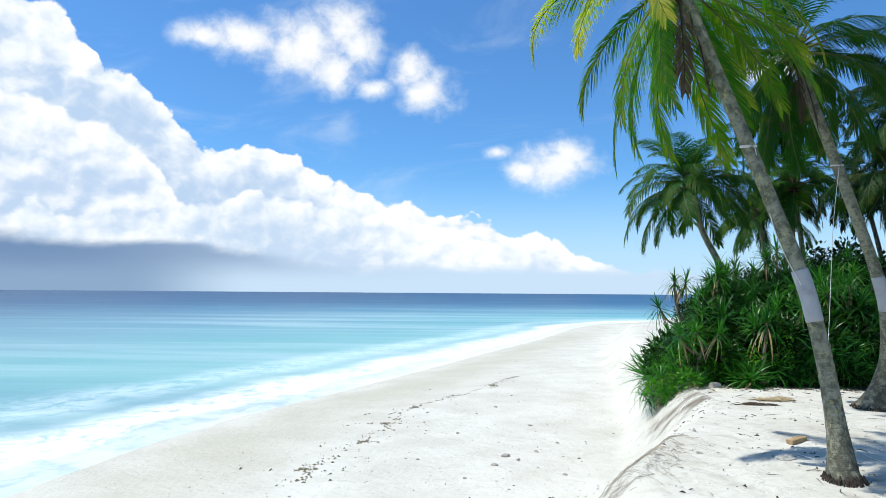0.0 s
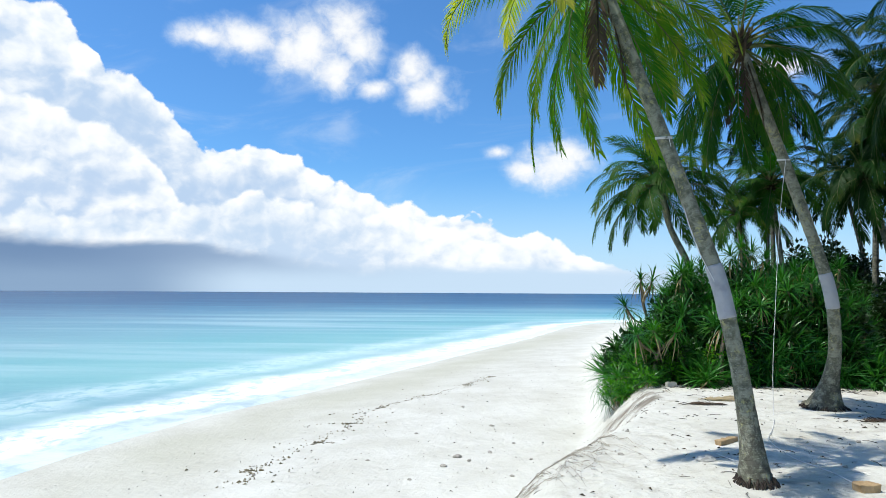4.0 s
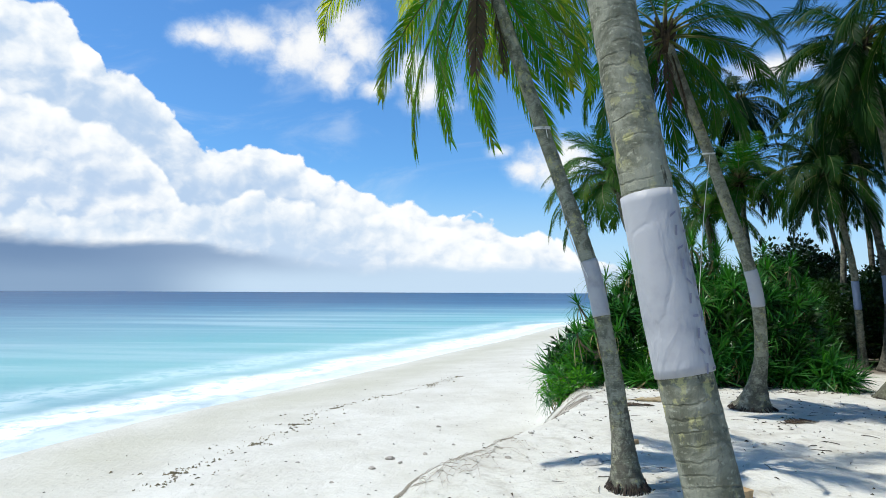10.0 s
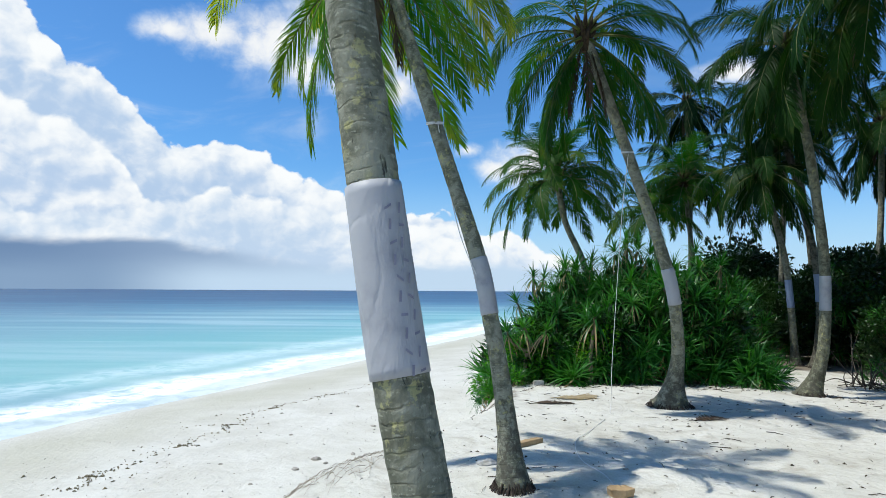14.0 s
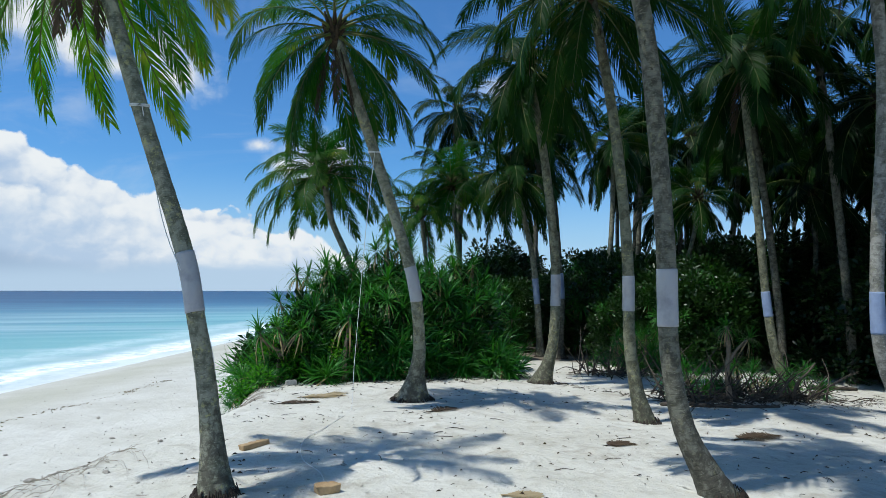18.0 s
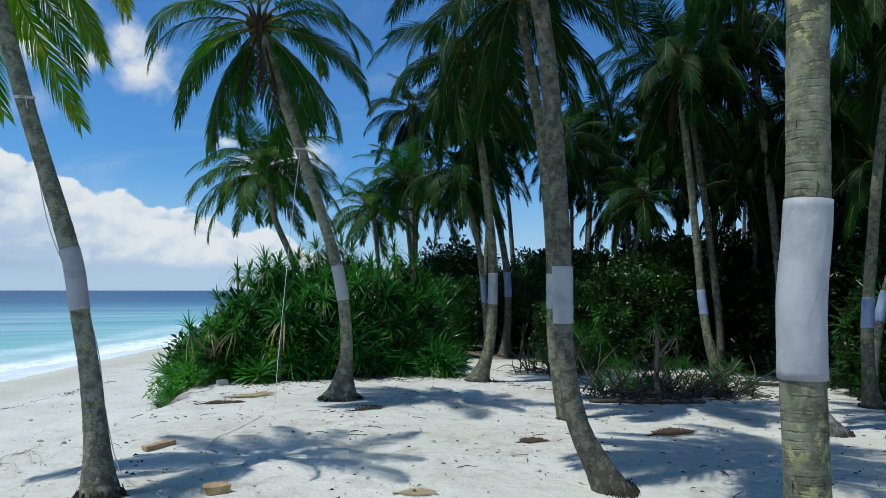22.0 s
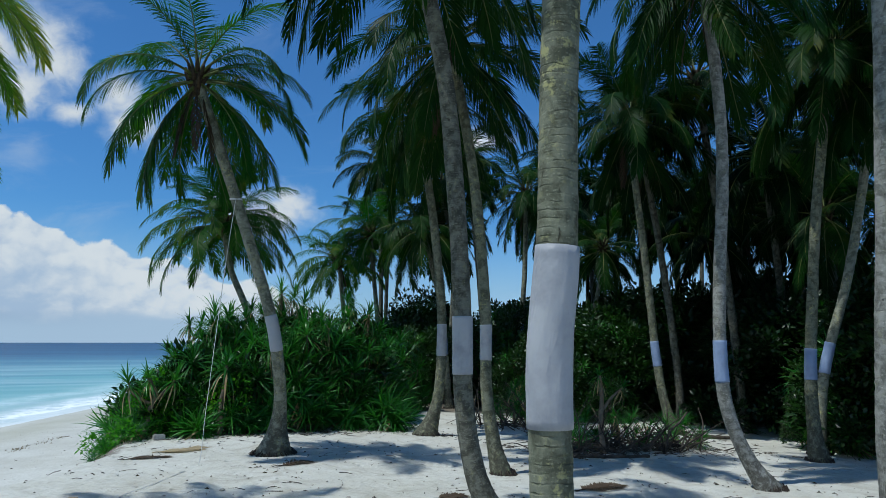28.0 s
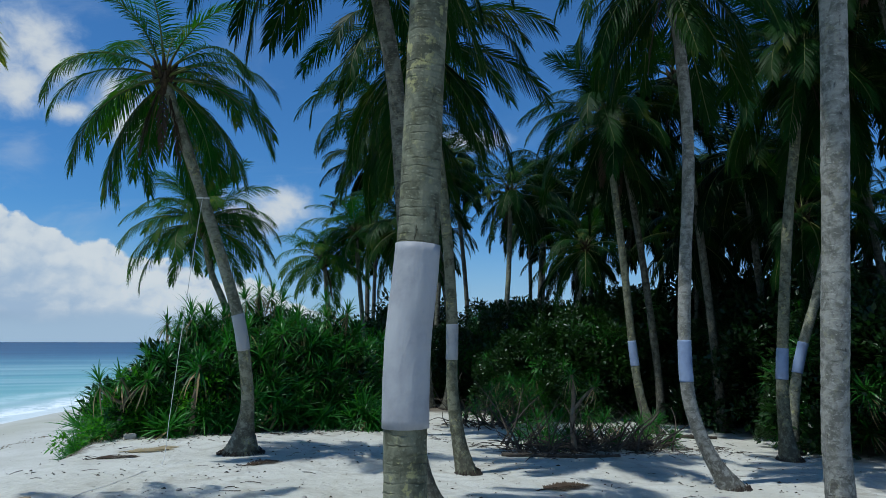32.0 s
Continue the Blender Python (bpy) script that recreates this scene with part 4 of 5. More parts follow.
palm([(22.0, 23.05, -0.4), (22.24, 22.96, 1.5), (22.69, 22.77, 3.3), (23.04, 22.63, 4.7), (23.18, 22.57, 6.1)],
     "slender leaning young palm with a striped band", 25, r=(0.10, 0.08), wrap=(1.7, 3.0), wrap_mat=WRAP_STRIPED, count=26, scale=0.85, fronds=FRONDS_SHADE, sides=10, pitch=0.12)
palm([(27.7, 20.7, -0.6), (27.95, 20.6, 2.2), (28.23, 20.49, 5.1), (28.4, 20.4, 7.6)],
     "coconut palm with a blue band deep in the grove", 26, r=(0.15, 0.11), wrap=(1.5, 2.4), wrap_mat=WRAP_BLUE, count=29, scale=1.05, fronds=FRONDS_SHADE, sides=10, pitch=0.14)
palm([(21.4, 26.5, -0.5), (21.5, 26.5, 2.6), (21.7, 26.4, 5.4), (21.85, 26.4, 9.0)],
     "tall slender coconut palm with a blue striped band", 27, r=(0.14, 0.10), wrap=(1.9, 3.1), wrap_mat=WRAP_STRIPED, count=29, scale=1.0, fronds=FRONDS_SHADE, sides=10, pitch=0.14)
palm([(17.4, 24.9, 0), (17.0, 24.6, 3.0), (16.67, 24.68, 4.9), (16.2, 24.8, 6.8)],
     "leaning coconut palm behind the screw pines", 28, r=(0.14, 0.10), wrap=(1.8, 2.8), wrap_mat=WRAP_BLUE, count=26, fronds=FRONDS_SHADE, sides=10, pitch=0.14, droop=0.5)
palm([(17.2, 31.5, -0.3), (16.67, 31.73, 2.0), (16.39, 31.85, 4.5), (16.1, 31.95, 7.6)],
     "coconut palm with a feathery crown against the sky", 29, r=(0.14, 0.10), count=29, scale=1.05, fronds=FRONDS_MID, sides=10, pitch=0.14, low=0.8)
palm([(15.4, 32.3, -0.3), (15.13, 32.35, 2.0), (14.9, 32.44, 4.2), (14.7, 32.5, 6.2)],
     "low young coconut palm with bright fronds against the sky", 30, r=(0.14, 0.10), count=26, scale=0.95, fronds=FRONDS_MID, sides=10, pitch=0.14, low=0.8)

# the wood behind: taller palms at uneven spacing
grove = random.Random(5)
for i, (x, y) in enumerate([(19.5, 30), (22.5, 33), (25, 29), (26, 25), (29, 30), (31, 24), (33, 19), (30, 15.5), (27, 17), (35, 14), (33, 27), (38, 22),
                            (24, 37), (29, 37), (36, 32), (41, 27), (44, 17), (38, 10), (31, 9.5), (26, 8.0), (20, 40), (42, 36), (34, 40), (48, 22), (27.5, 12.5), (24.5, 16.5), (24.0, 19.5), (29, 24), (33.5, 11.5), (28.5, 5), (23.5, 5.5), (35, 24), (26.5, 33), (18, 36), (31, 33), (31.5, 20.5), (22.5, 8.5)]):
    x, y = x + grove.uniform(-0.6, 0.6), y + grove.uniform(-0.6, 0.6)
    h = grove.uniform(8.6, 12.4)
    lx, ly = grove.uniform(-1.4, 1.0), grove.uniform(-0.8, 0.8)
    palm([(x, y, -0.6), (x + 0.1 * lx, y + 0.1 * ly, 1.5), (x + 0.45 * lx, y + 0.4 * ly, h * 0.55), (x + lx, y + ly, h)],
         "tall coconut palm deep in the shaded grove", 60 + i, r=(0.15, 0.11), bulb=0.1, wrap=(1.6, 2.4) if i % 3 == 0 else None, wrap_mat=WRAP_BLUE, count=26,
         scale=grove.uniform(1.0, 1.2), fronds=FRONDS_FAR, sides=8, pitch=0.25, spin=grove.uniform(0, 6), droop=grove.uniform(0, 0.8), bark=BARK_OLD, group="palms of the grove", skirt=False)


# young palms standing in the undergrowth
for i, (x, y, h) in enumerate([(26.0, 14.6, 6.2), (29.0, 18.2, 6.8), (26.6, 20.4, 6.4), (32.5, 15.2, 7.2), (25.2, 26.8, 6.2), (29.8, 22.6, 7.0), (34.0, 18.4, 7.4)]):
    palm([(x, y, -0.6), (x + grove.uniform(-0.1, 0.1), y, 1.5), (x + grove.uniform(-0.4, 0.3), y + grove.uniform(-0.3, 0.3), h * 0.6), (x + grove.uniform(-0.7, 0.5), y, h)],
         "young coconut palm in the dark undergrowth", 120 + i, r=(0.12, 0.09), bulb=0.08, count=24, scale=grove.uniform(0.85, 1.05), fronds=FRONDS_FAR if i % 3 else FRONDS_SHADE, sides=8, pitch=0.25,
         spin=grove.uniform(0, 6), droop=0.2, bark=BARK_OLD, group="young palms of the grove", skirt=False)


# ---------------------------------------------------------------- screw pines
def rosette_mesh(name, n, length, seed, leaf, dry, low=-25, dry_share=0.12):
    rnd = random.Random(seed)
    verts, faces, slots = [], [], []
    for i in range(n):
        f = i / (n - 1)
        a = i * 2.39996 + rnd.uniform(-0.2, 0.2)
        e = radians(82 + (low - 82) * f ** 0.9 + rnd.uniform(-9, 9))
        way = np.array([math.cos(a) * math.cos(e), math.sin(a) * math.cos(e), math.sin(e)])
        side = np.array([-math.sin(a), math.cos(a), 0.0])
        dead = f > 0.8 and rnd.random() < dry_share * 4
        strip(verts, faces, slots, way * 0.03 + np.array([0, 0, -0.16 * f]), way, side, length * rnd.uniform(0.75, 1.1) * (0.75 + 0.35 * f),
              0.022, rnd.uniform(0.6, 1.7) if not dead else 2.6, 1 if dead else 0, cut=5)
    return mesh_of(name, verts, faces, [leaf, dry], slots)


ROSETTES = [rosette_mesh("rosette", 54, 0.84, 800 + i, BLADE, BLADE_DRY) for i in range(3)]
ROSETTES_LOW = [rosette_mesh("rosette_spray", 46, 1.12, 820 + i, BLADE, BLADE_DRY, 5, 0.05) for i in range(2)]


def leaf_clump_mesh(name, n, size, spread, seed, leaf):
    rnd = random.Random(seed)
    verts, faces = [], []
    for i in range(n):
        a, e = rnd.uniform(0, 6.283), math.asin(rnd.uniform(-0.5, 1.0))
        d = np.array([math.cos(a) * math.cos(e), math.sin(a) * math.cos(e), math.sin(e)])
        c = d * spread * rnd.uniform(0.35, 1.0)
        t = d + np.array([rnd.uniform(-0.7, 0.7) for _ in range(3)])
        t /= np.linalg.norm(t)
        s = np.cross(t, [rnd.uniform(-1, 1), rnd.uniform(-1, 1), 1.0])
        s /= np.linalg.norm(s) + 1e-6
        l, w = size * rnd.uniform(0.7, 1.25), size * rnd.uniform(0.22, 0.34)
        u = np.cross(s, t) * 0.12 * l
        k = len(verts)
        verts += [c, c + t * l * 0.45 - s * w + u, c + t * l, c + t * l * 0.45 + s * w + u]
        faces += [(k, k + 1, k + 2), (k, k + 2, k + 3)]
    return mesh_of(name, verts, faces, [leaf], smooth=False)


BRIGHT_CLUMPS = [leaf_clump_mesh("leaf_clump", 110, 0.13, 0.42, 840 + i, SHRUB_LEAF) for i in range(2)]
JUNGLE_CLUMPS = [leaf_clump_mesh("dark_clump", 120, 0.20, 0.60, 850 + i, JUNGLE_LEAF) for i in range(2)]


def aim(at, normal, spin, size):
    q = Vector((0, 0, 1)).rotation_difference(Vector(normal).normalized())
    return Matrix.Translation(at) @ q.to_matrix().to_4x4() @ Matrix.Rotation(spin, 4, "Z") @ Matrix.Scale(size, 4)


def stem_part(parent, points, r0, r1, name="stem", mat=STEM, label=""):
    p, s = spline(points, 14)
    rr = np.linspace(r0, r1, 14) * (1 + 0.08 * np.sin(np.arange(14) * 2.1))
    v, f, uv = tube(p, rr, 7)
    return part_mesh(name, mesh_of(name, v, f, [mat], uvs=uv), parent, label)


def screw_pine(x, y, rx, ry, h, n, seed, label="screw pine thicket with long arching green leaves on the sand", clumps=0, bottom=0.12, size=1.0, shade_core=0):
    rnd = random.Random(seed)
    z = ground_at(x, y)
    bush = thing("screw_pine_bush", (x, y, z), label, "bush", "screw pines along the bank")
    tips = []
    for i in range(n):
        a = i * 2.39996 + rnd.uniform(-0.3, 0.3)
        f = ((i + 0.5) / n)
        e = math.asin(min(1.0, bottom + (1 - bottom) * f))
        k = rnd.uniform(0.88, 1.12)
        p = Vector((math.cos(a) * math.cos(e) * rx * k, math.sin(a) * math.cos(e) * ry * k, h * (bottom + (1 - bottom) * f) * rnd.uniform(0.8, 1.1) - 0.25))
        p.z = max(p.z, ground_at(x + p.x, y + p.y) - z + 0.22)
        nrm = Vector((p.x / rx, p.y / ry, 0.75 + 0.7 * f))
        src = ROSETTES_LOW if p.z < 0.8 and rnd.random() < 0.5 else ROSETTES
        part_mesh("rosette", src[rnd.randrange(len(src))], bush, "", aim(p, nrm, rnd.uniform(0, 6.28), size * rnd.uniform(0.75, 1.12)))
        if i % 3 == 0:
            tips.append(p)
    for p in tips:
        foot = Vector((p.x * 0.35, p.y * 0.35, -0.08))
        mid = Vector((p.x * 0.75, p.y * 0.75, p.z * 0.45))
        stem_part(bush, [foot, mid, p], 0.055, 0.035)
    # added near-black clumps that colour in the shade of the bush's hollows
    for i in range(shade_core):
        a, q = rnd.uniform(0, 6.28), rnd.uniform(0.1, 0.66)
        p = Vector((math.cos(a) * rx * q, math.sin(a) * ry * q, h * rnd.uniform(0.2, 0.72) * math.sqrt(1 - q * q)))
        tagged(part_mesh("inner_leaves", JUNGLE_CLUMPS[i % 2], bush, "near-black leaf clumps added for shade inside the bush", aim(p, (0, 0, 1), rnd.uniform(0, 6), rnd.uniform(0.8, 1.2))), kind="stuff")
    for i in range(clumps):
        a = rnd.uniform(3.6, 6.3)
        p = Vector((math.cos(a) * rx * 0.95, math.sin(a) * ry * 0.95, rnd.uniform(0.2, 0.6) * h))
        tagged(part_mesh("leaf_clump", BRIGHT_CLUMPS[i % 2], bush, "bright green small-leaved growth", aim(p, (0, 0, 1), rnd.uniform(0, 6), rnd.uniform(0.7, 1.1))), kind="stuff")
    return bush


for i, (x, y, rx, ry, h, n, cl) in enumerate([(6.55, 19.9, 0.75, 0.8, 1.35, 22, 6), (7.0, 19.0, 0.7, 0.7, 1.3, 16, 5), (7.7, 19.6, 1.0, 1.0, 2.3, 30, 4), (7.2, 21.3, 0.7, 0.9, 1.4, 20, 1), (8.5, 21.0, 0.9, 1.1, 3.2, 40, 0),
                                              (8.8, 18.9, 0.9, 0.9, 2.2, 28, 6), (9.8, 18.9, 1.1, 0.9, 2.7, 36, 0), (10.4, 21.2, 1.5, 1.4, 3.9, 52, 0), (11.2, 19.6, 1.2, 1.1, 3.2, 42, 0),
                                              (12.4, 20.8, 1.3, 1.3, 3.7, 44, 0), (12.1, 19.2, 0.9, 0.6, 1.3, 20, 0), (9.2, 22.4, 1.3, 1.3, 3.6, 40, 0), (13.4, 22.6, 1.2, 1.2, 3.0, 34, 0),
                                              (14.8, 24.5, 1.4, 1.2, 2.8, 34, 0)]):
    screw_pine(x, y, rx, ry, h, n, 900 + i, clumps=cl, size=1.05, shade_core=max(4, n // 3))

for i, (x, y, rx, ry, h, n, cl) in enumerate([(5.85, 18.5, 0.40, 0.45, 0.7, 8, 2), (6.35, 17.85, 0.35, 0.3, 0.4, 4, 1), (6.1, 19.1, 0.5, 0.5, 1.0, 11, 3)]):
    screw_pine(x, y, rx, ry, h, n, 980 + i, "low spray of screw pine and bright shoots over the sandy edge", clumps=cl, size=0.62)
screw_pine(7.75, 17.75, 0.28, 0.25, 0.4, 4, 990, "low screw pine tuft with long arching leaves on the sand", size=1.0)
screw_pine(12.9, 18.5, 0.45, 0.4, 0.9, 8, 991, "rounded screw pine tuft spreading onto the sand", size=1.1)


def tall_screw_pine(x, y, branches, label, seed, size=0.9):
    z = ground_at(x, y)
    tree = thing("screw_pine_tree", (x, y, z), label, "screw pine", "screw pines along the bank")
    for i, pts in enumerate(branches):
        loc = [Vector(p) - tree.location for p in pts]
        stem_part(tree, loc, 0.075 if i == 0 else 0.045, 0.04 if i == 0 else 0.025, "stem" if i == 0 else "branch")
        part_mesh("rosette", ROSETTES[i % 3], tree, "", aim(loc[-1], (loc[-1] - loc[-2]).normalized() + Vector((0, 0, 0.8)), i * 1.3, size))
    return tree


tall_screw_pine(7.9, 23.2, [[(7.95, 23.2, -0.2), (7.9, 23.2, 1.2), (7.7, 23.2, 2.1), (7.65, 23.2, 2.85)], [(7.85, 23.2, 1.4), (7.45, 23.2, 1.45), (7.1, 23.2, 1.95)],
                            [(7.72, 23.2, 2.1), (7.9, 23.1, 2.5), (8.0, 23.1, 2.8)]], "slim branching screw pine with tufts of leaves beside the water", 1, 0.95)
tall_screw_pine(8.35, 18.0, [[(8.35, 18.05, -0.1), (8.33, 18.0, 0.7), (8.43, 18.0, 1.4), (8.45, 18.0, 1.7)]], "screw pine with a stout fibrous trunk and drooping leaf tuft", 2, 1.15)
tall_screw_pine(6.75, 18.3, [[(6.75, 18.3, -0.1), (6.7, 18.25, 0.5), (6.8, 18.25, 1.0), (6.65, 18.25, 1.4)], [(6.75, 18.25, 0.75), (6.35, 18.2, 1.0), (6.2, 18.15, 1.3)],
                             [(6.78, 18.25, 0.85), (7.1, 18.25, 1.1), (7.25, 18.25, 1.35)]], "small screw pine with bare brown stems at the bank's edge", 3, 0.9)


# ---------------------------------------------------------------- dark undergrowth closing the view
def joined(name, pieces, mats):
    """Many placed copies of small meshes in one mesh."""
    vs, fs, sl, base = [], [], [], 0
    for me, m in pieces:
        n = len(me.vertices)
        co = np.empty(n * 3, np.float32)
        me.vertices.foreach_get("co", co)
        mm = np.array(m)
        vs.append(co.reshape(-1, 3) @ mm[:3, :3].T + mm[:3, 3])
        slot = {i: mats.index(x) for i, x in enumerate(me.materials)}
        for p in me.polygons:
            fs.append([base + k for k in p.vertices])
            sl.append(slot[p.material_index])
        base += n
    return mesh_of(name, np.vstack(vs).tolist(), fs, mats, sl)


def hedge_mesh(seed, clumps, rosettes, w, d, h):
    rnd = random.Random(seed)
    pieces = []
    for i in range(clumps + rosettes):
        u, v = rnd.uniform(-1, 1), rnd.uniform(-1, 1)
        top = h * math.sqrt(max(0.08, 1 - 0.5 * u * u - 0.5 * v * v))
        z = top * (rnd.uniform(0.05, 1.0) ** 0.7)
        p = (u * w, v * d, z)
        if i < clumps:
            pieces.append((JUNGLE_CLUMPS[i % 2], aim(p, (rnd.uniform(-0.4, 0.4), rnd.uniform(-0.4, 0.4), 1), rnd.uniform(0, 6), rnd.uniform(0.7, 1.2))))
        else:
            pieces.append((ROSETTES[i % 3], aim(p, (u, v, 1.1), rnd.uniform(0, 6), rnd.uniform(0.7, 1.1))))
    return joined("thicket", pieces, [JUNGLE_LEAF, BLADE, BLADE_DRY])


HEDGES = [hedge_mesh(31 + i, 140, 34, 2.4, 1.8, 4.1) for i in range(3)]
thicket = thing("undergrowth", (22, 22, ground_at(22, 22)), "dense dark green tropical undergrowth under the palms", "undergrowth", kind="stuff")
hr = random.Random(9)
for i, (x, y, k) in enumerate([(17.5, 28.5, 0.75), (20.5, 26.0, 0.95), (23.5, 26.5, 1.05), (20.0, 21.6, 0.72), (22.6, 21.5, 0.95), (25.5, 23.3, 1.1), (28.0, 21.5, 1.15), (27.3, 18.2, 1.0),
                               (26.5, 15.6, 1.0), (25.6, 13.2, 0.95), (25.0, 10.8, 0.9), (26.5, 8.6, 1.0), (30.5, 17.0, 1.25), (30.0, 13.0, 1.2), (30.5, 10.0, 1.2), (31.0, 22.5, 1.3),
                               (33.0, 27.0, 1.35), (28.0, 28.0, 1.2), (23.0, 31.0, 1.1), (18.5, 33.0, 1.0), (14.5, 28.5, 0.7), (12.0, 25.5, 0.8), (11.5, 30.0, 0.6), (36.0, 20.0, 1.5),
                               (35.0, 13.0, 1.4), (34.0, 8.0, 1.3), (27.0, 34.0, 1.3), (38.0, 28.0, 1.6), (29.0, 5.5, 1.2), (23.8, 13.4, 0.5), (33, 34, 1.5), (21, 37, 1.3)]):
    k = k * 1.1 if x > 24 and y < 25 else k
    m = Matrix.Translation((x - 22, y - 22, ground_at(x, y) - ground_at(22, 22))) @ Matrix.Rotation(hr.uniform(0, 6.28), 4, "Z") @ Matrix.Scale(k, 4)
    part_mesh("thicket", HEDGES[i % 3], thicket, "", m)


# island between the palms: roots, dead sticks, small screw pines
def brush_pile(x, y, w, d, n, seed, label):
    rnd = random.Random(seed)
    z = ground_at(x, y)
    pile = thing("brushwood", (x, y, z), label, "brushwood")
    for i in range(n):
        a = rnd.uniform(0, 6.28)
        px, py = rnd.uniform(-w, w), rnd.uniform(-d, d)
        l = rnd.uniform(0.4, 1.2)
        p0 = Vector((px, py, ground_at(x + px, y + py) - z + rnd.uniform(0.0, 0.12)))
        rise = rnd.uniform(0.0, 1.5) if rnd.random() < 0.6 else rnd.uniform(0, 0.15)
        p2 = p0 + Vector((math.cos(a) * l, math.sin(a) * l, rise * l))
        mid = (p0 + p2) / 2 + Vector((rnd.uniform(-0.12, 0.12), rnd.uniform(-0.12, 0.12), rnd.uniform(0.0, 0.12)))
        stem_part(pile, [p0, mid, p2], rnd.uniform(0.012, 0.03), 0.006, "stick", STICK)
    return pile


brush_pile(17.1, 13.9, 2.1, 0.8, 210, 41, "tangle of grey dead sticks and roots under small screw pines")
brush_pile(19.0, 13.6, 0.9, 0.5, 16, 42, "low heap of dead sticks beside the path")
brush_pile(16.6, 18.6, 1.0, 0.9, 60, 43, "tangled prop roots and dead wood at the edge of the thicket")
for i, (x, y, rx, ry, h, n) in enumerate([(16.4, 14.6, 0.8, 0.6, 1.0, 10), (17.8, 14.4, 0.8, 0.6, 1.2, 10), (19.2, 14.0, 0.6, 0.5, 1.0, 9), (17.3, 19.2, 0.9, 0.8, 1.6, 14), (18.6, 19.8, 1.0, 0.9, 1.9, 16)]):
    screw_pine(x, y, rx, ry, h, n, 950 + i, "small ragged screw pine among dead sticks", size=0.6)
tall_screw_pine(16.5, 13.5, [[(16.5, 13.5, -0.3), (16.45, 13.5, 0.4), (16.5, 13.5, 1.0), (16.45, 13.5, 1.5)], [(16.5, 13.5, 0.7), (16.8, 13.5, 1.0), (17.1, 13.5, 1.2)]],
                "thin screw pine with bare stems among dead sticks", 4, 0.6)


def fallen_branch(points, r0, r1, label):
    o = Vector((points[0][0], points[0][1], ground_at(points[0][0], points[0][1])))
    p, _ = spline([(x - o.x, y - o.y, ground_at(x, y) - o.z + lift) for x, y, lift in points], 24)
    v, f, uv = tube(p, np.linspace(r0, r1, 24) * (1 + 0.12 * np.sin(np.arange(24) * 1.7)), 8)
    ob = new("fallen_branch", mesh_of("fallen_branch", v, f, [STICK], uvs=uv))
    ob.location = o
    return tagged(ob, label, "branch", "fallen branches")


fallen_branch([(14.6, 13.5, 0.03), (15.4, 13.2, 0.04), (16.3, 12.9, 0.03), (17.2, 12.75, 0.04)], 0.05, 0.03, "long grey fallen branch lying before the dead sticks")
fallen_branch([(20.9, 15.4, 0.03), (21.6, 15.2, 0.06), (22.3, 15.1, 0.04)], 0.07, 0.04, "grey driftwood branch lying across the sandy path")
fallen_branch([(18.0, 13.2, 0.0), (18.1, 13.1, 0.5), (18.35, 13.05, 0.72), (18.6, 13.05, 0.95)], 0.035, 0.02, "pale bent root standing out of the dead sticks")


# ---------------------------------------------------------------- cords, wood, stones and litter
def at_height(path, z):
    return [float(np.interp(z, path[:, 2], path[:, k])) for k in range(2)]


def trunk_ring(path, s, r, z, parent, name="cord_ring"):
    """Two turns of cord round the stem."""
    q = float(np.interp(z, path[:, 2], s))
    c = np.array([np.interp(q, s, path[:, k]) for k in range(3)]) - np.array(parent.location)
    rad = float(np.interp(q, s, r)) + 0.012
    pts = [c + np.array([math.cos(a) * rad, math.sin(a) * rad, 0.035 * (a / 12.57 - 0.5) + 0.02 * math.sin(a)]) for a in np.linspace(0, 12.57, 40)]
    v, f, uv = tube(np.array(pts), np.full(40, 0.009), 6)
    return part_mesh(name, mesh_of(name, v, f, [ROPE], uvs=uv), parent, "white cord knotted round the trunk")


B_PALM = [o for o in scene.objects if o.get("label", "").startswith("leaning coconut palm with swollen foot")][0]
trunk_ring(a_path, a_s, a_r, 4.46, A_PALM)
trunk_ring(b_path, b_s, b_r, 5.12, B_PALM)


def cord(points, radius, label):
    o = Vector(points[-1])
    ob = new("cord", rope_mesh("cord", [tuple(Vector(p) - o) for p in points], radius, ROPE, 90))
    ob.location = o
    return tagged(ob, label, "rope")


ax, ay = at_height(a_path, 4.4)
cord([(ax + 0.02, ay - 0.1, 4.44), (4.46, 9.0, 3.6), (4.60, 8.90, 3.0), (4.80, 8.80, 2.5), (5.00, 8.82, 2.1), (5.14, 8.84, 1.6), (5.22, 8.86, 1.0), (5.30, 9.0, 0.5), (5.34, 9.5, 0.12), (5.26, 10.15, ground_at(5.26, 10.15) + 0.012)],
     0.0055, "thin white cord slung round a palm trunk to the sand")
bx, by = at_height(b_path, 5.1)
ground_run = [(7.66, 13.6), (7.35, 12.9), (6.9, 12.0), (6.53, 11.3), (6.36, 10.6), (6.33, 9.95), (6.45, 9.3), (6.42, 8.62)]
cord([(bx - 0.02, by - 0.12, 5.12), (8.01, 13.88, 3.9), (7.86, 13.83, 2.2), (7.75, 13.78, 0.9)] + [(x, y, ground_at(x, y) + 0.014) for x, y in ground_run],
     0.006, "white cord hanging from a palm and trailing over the sand")


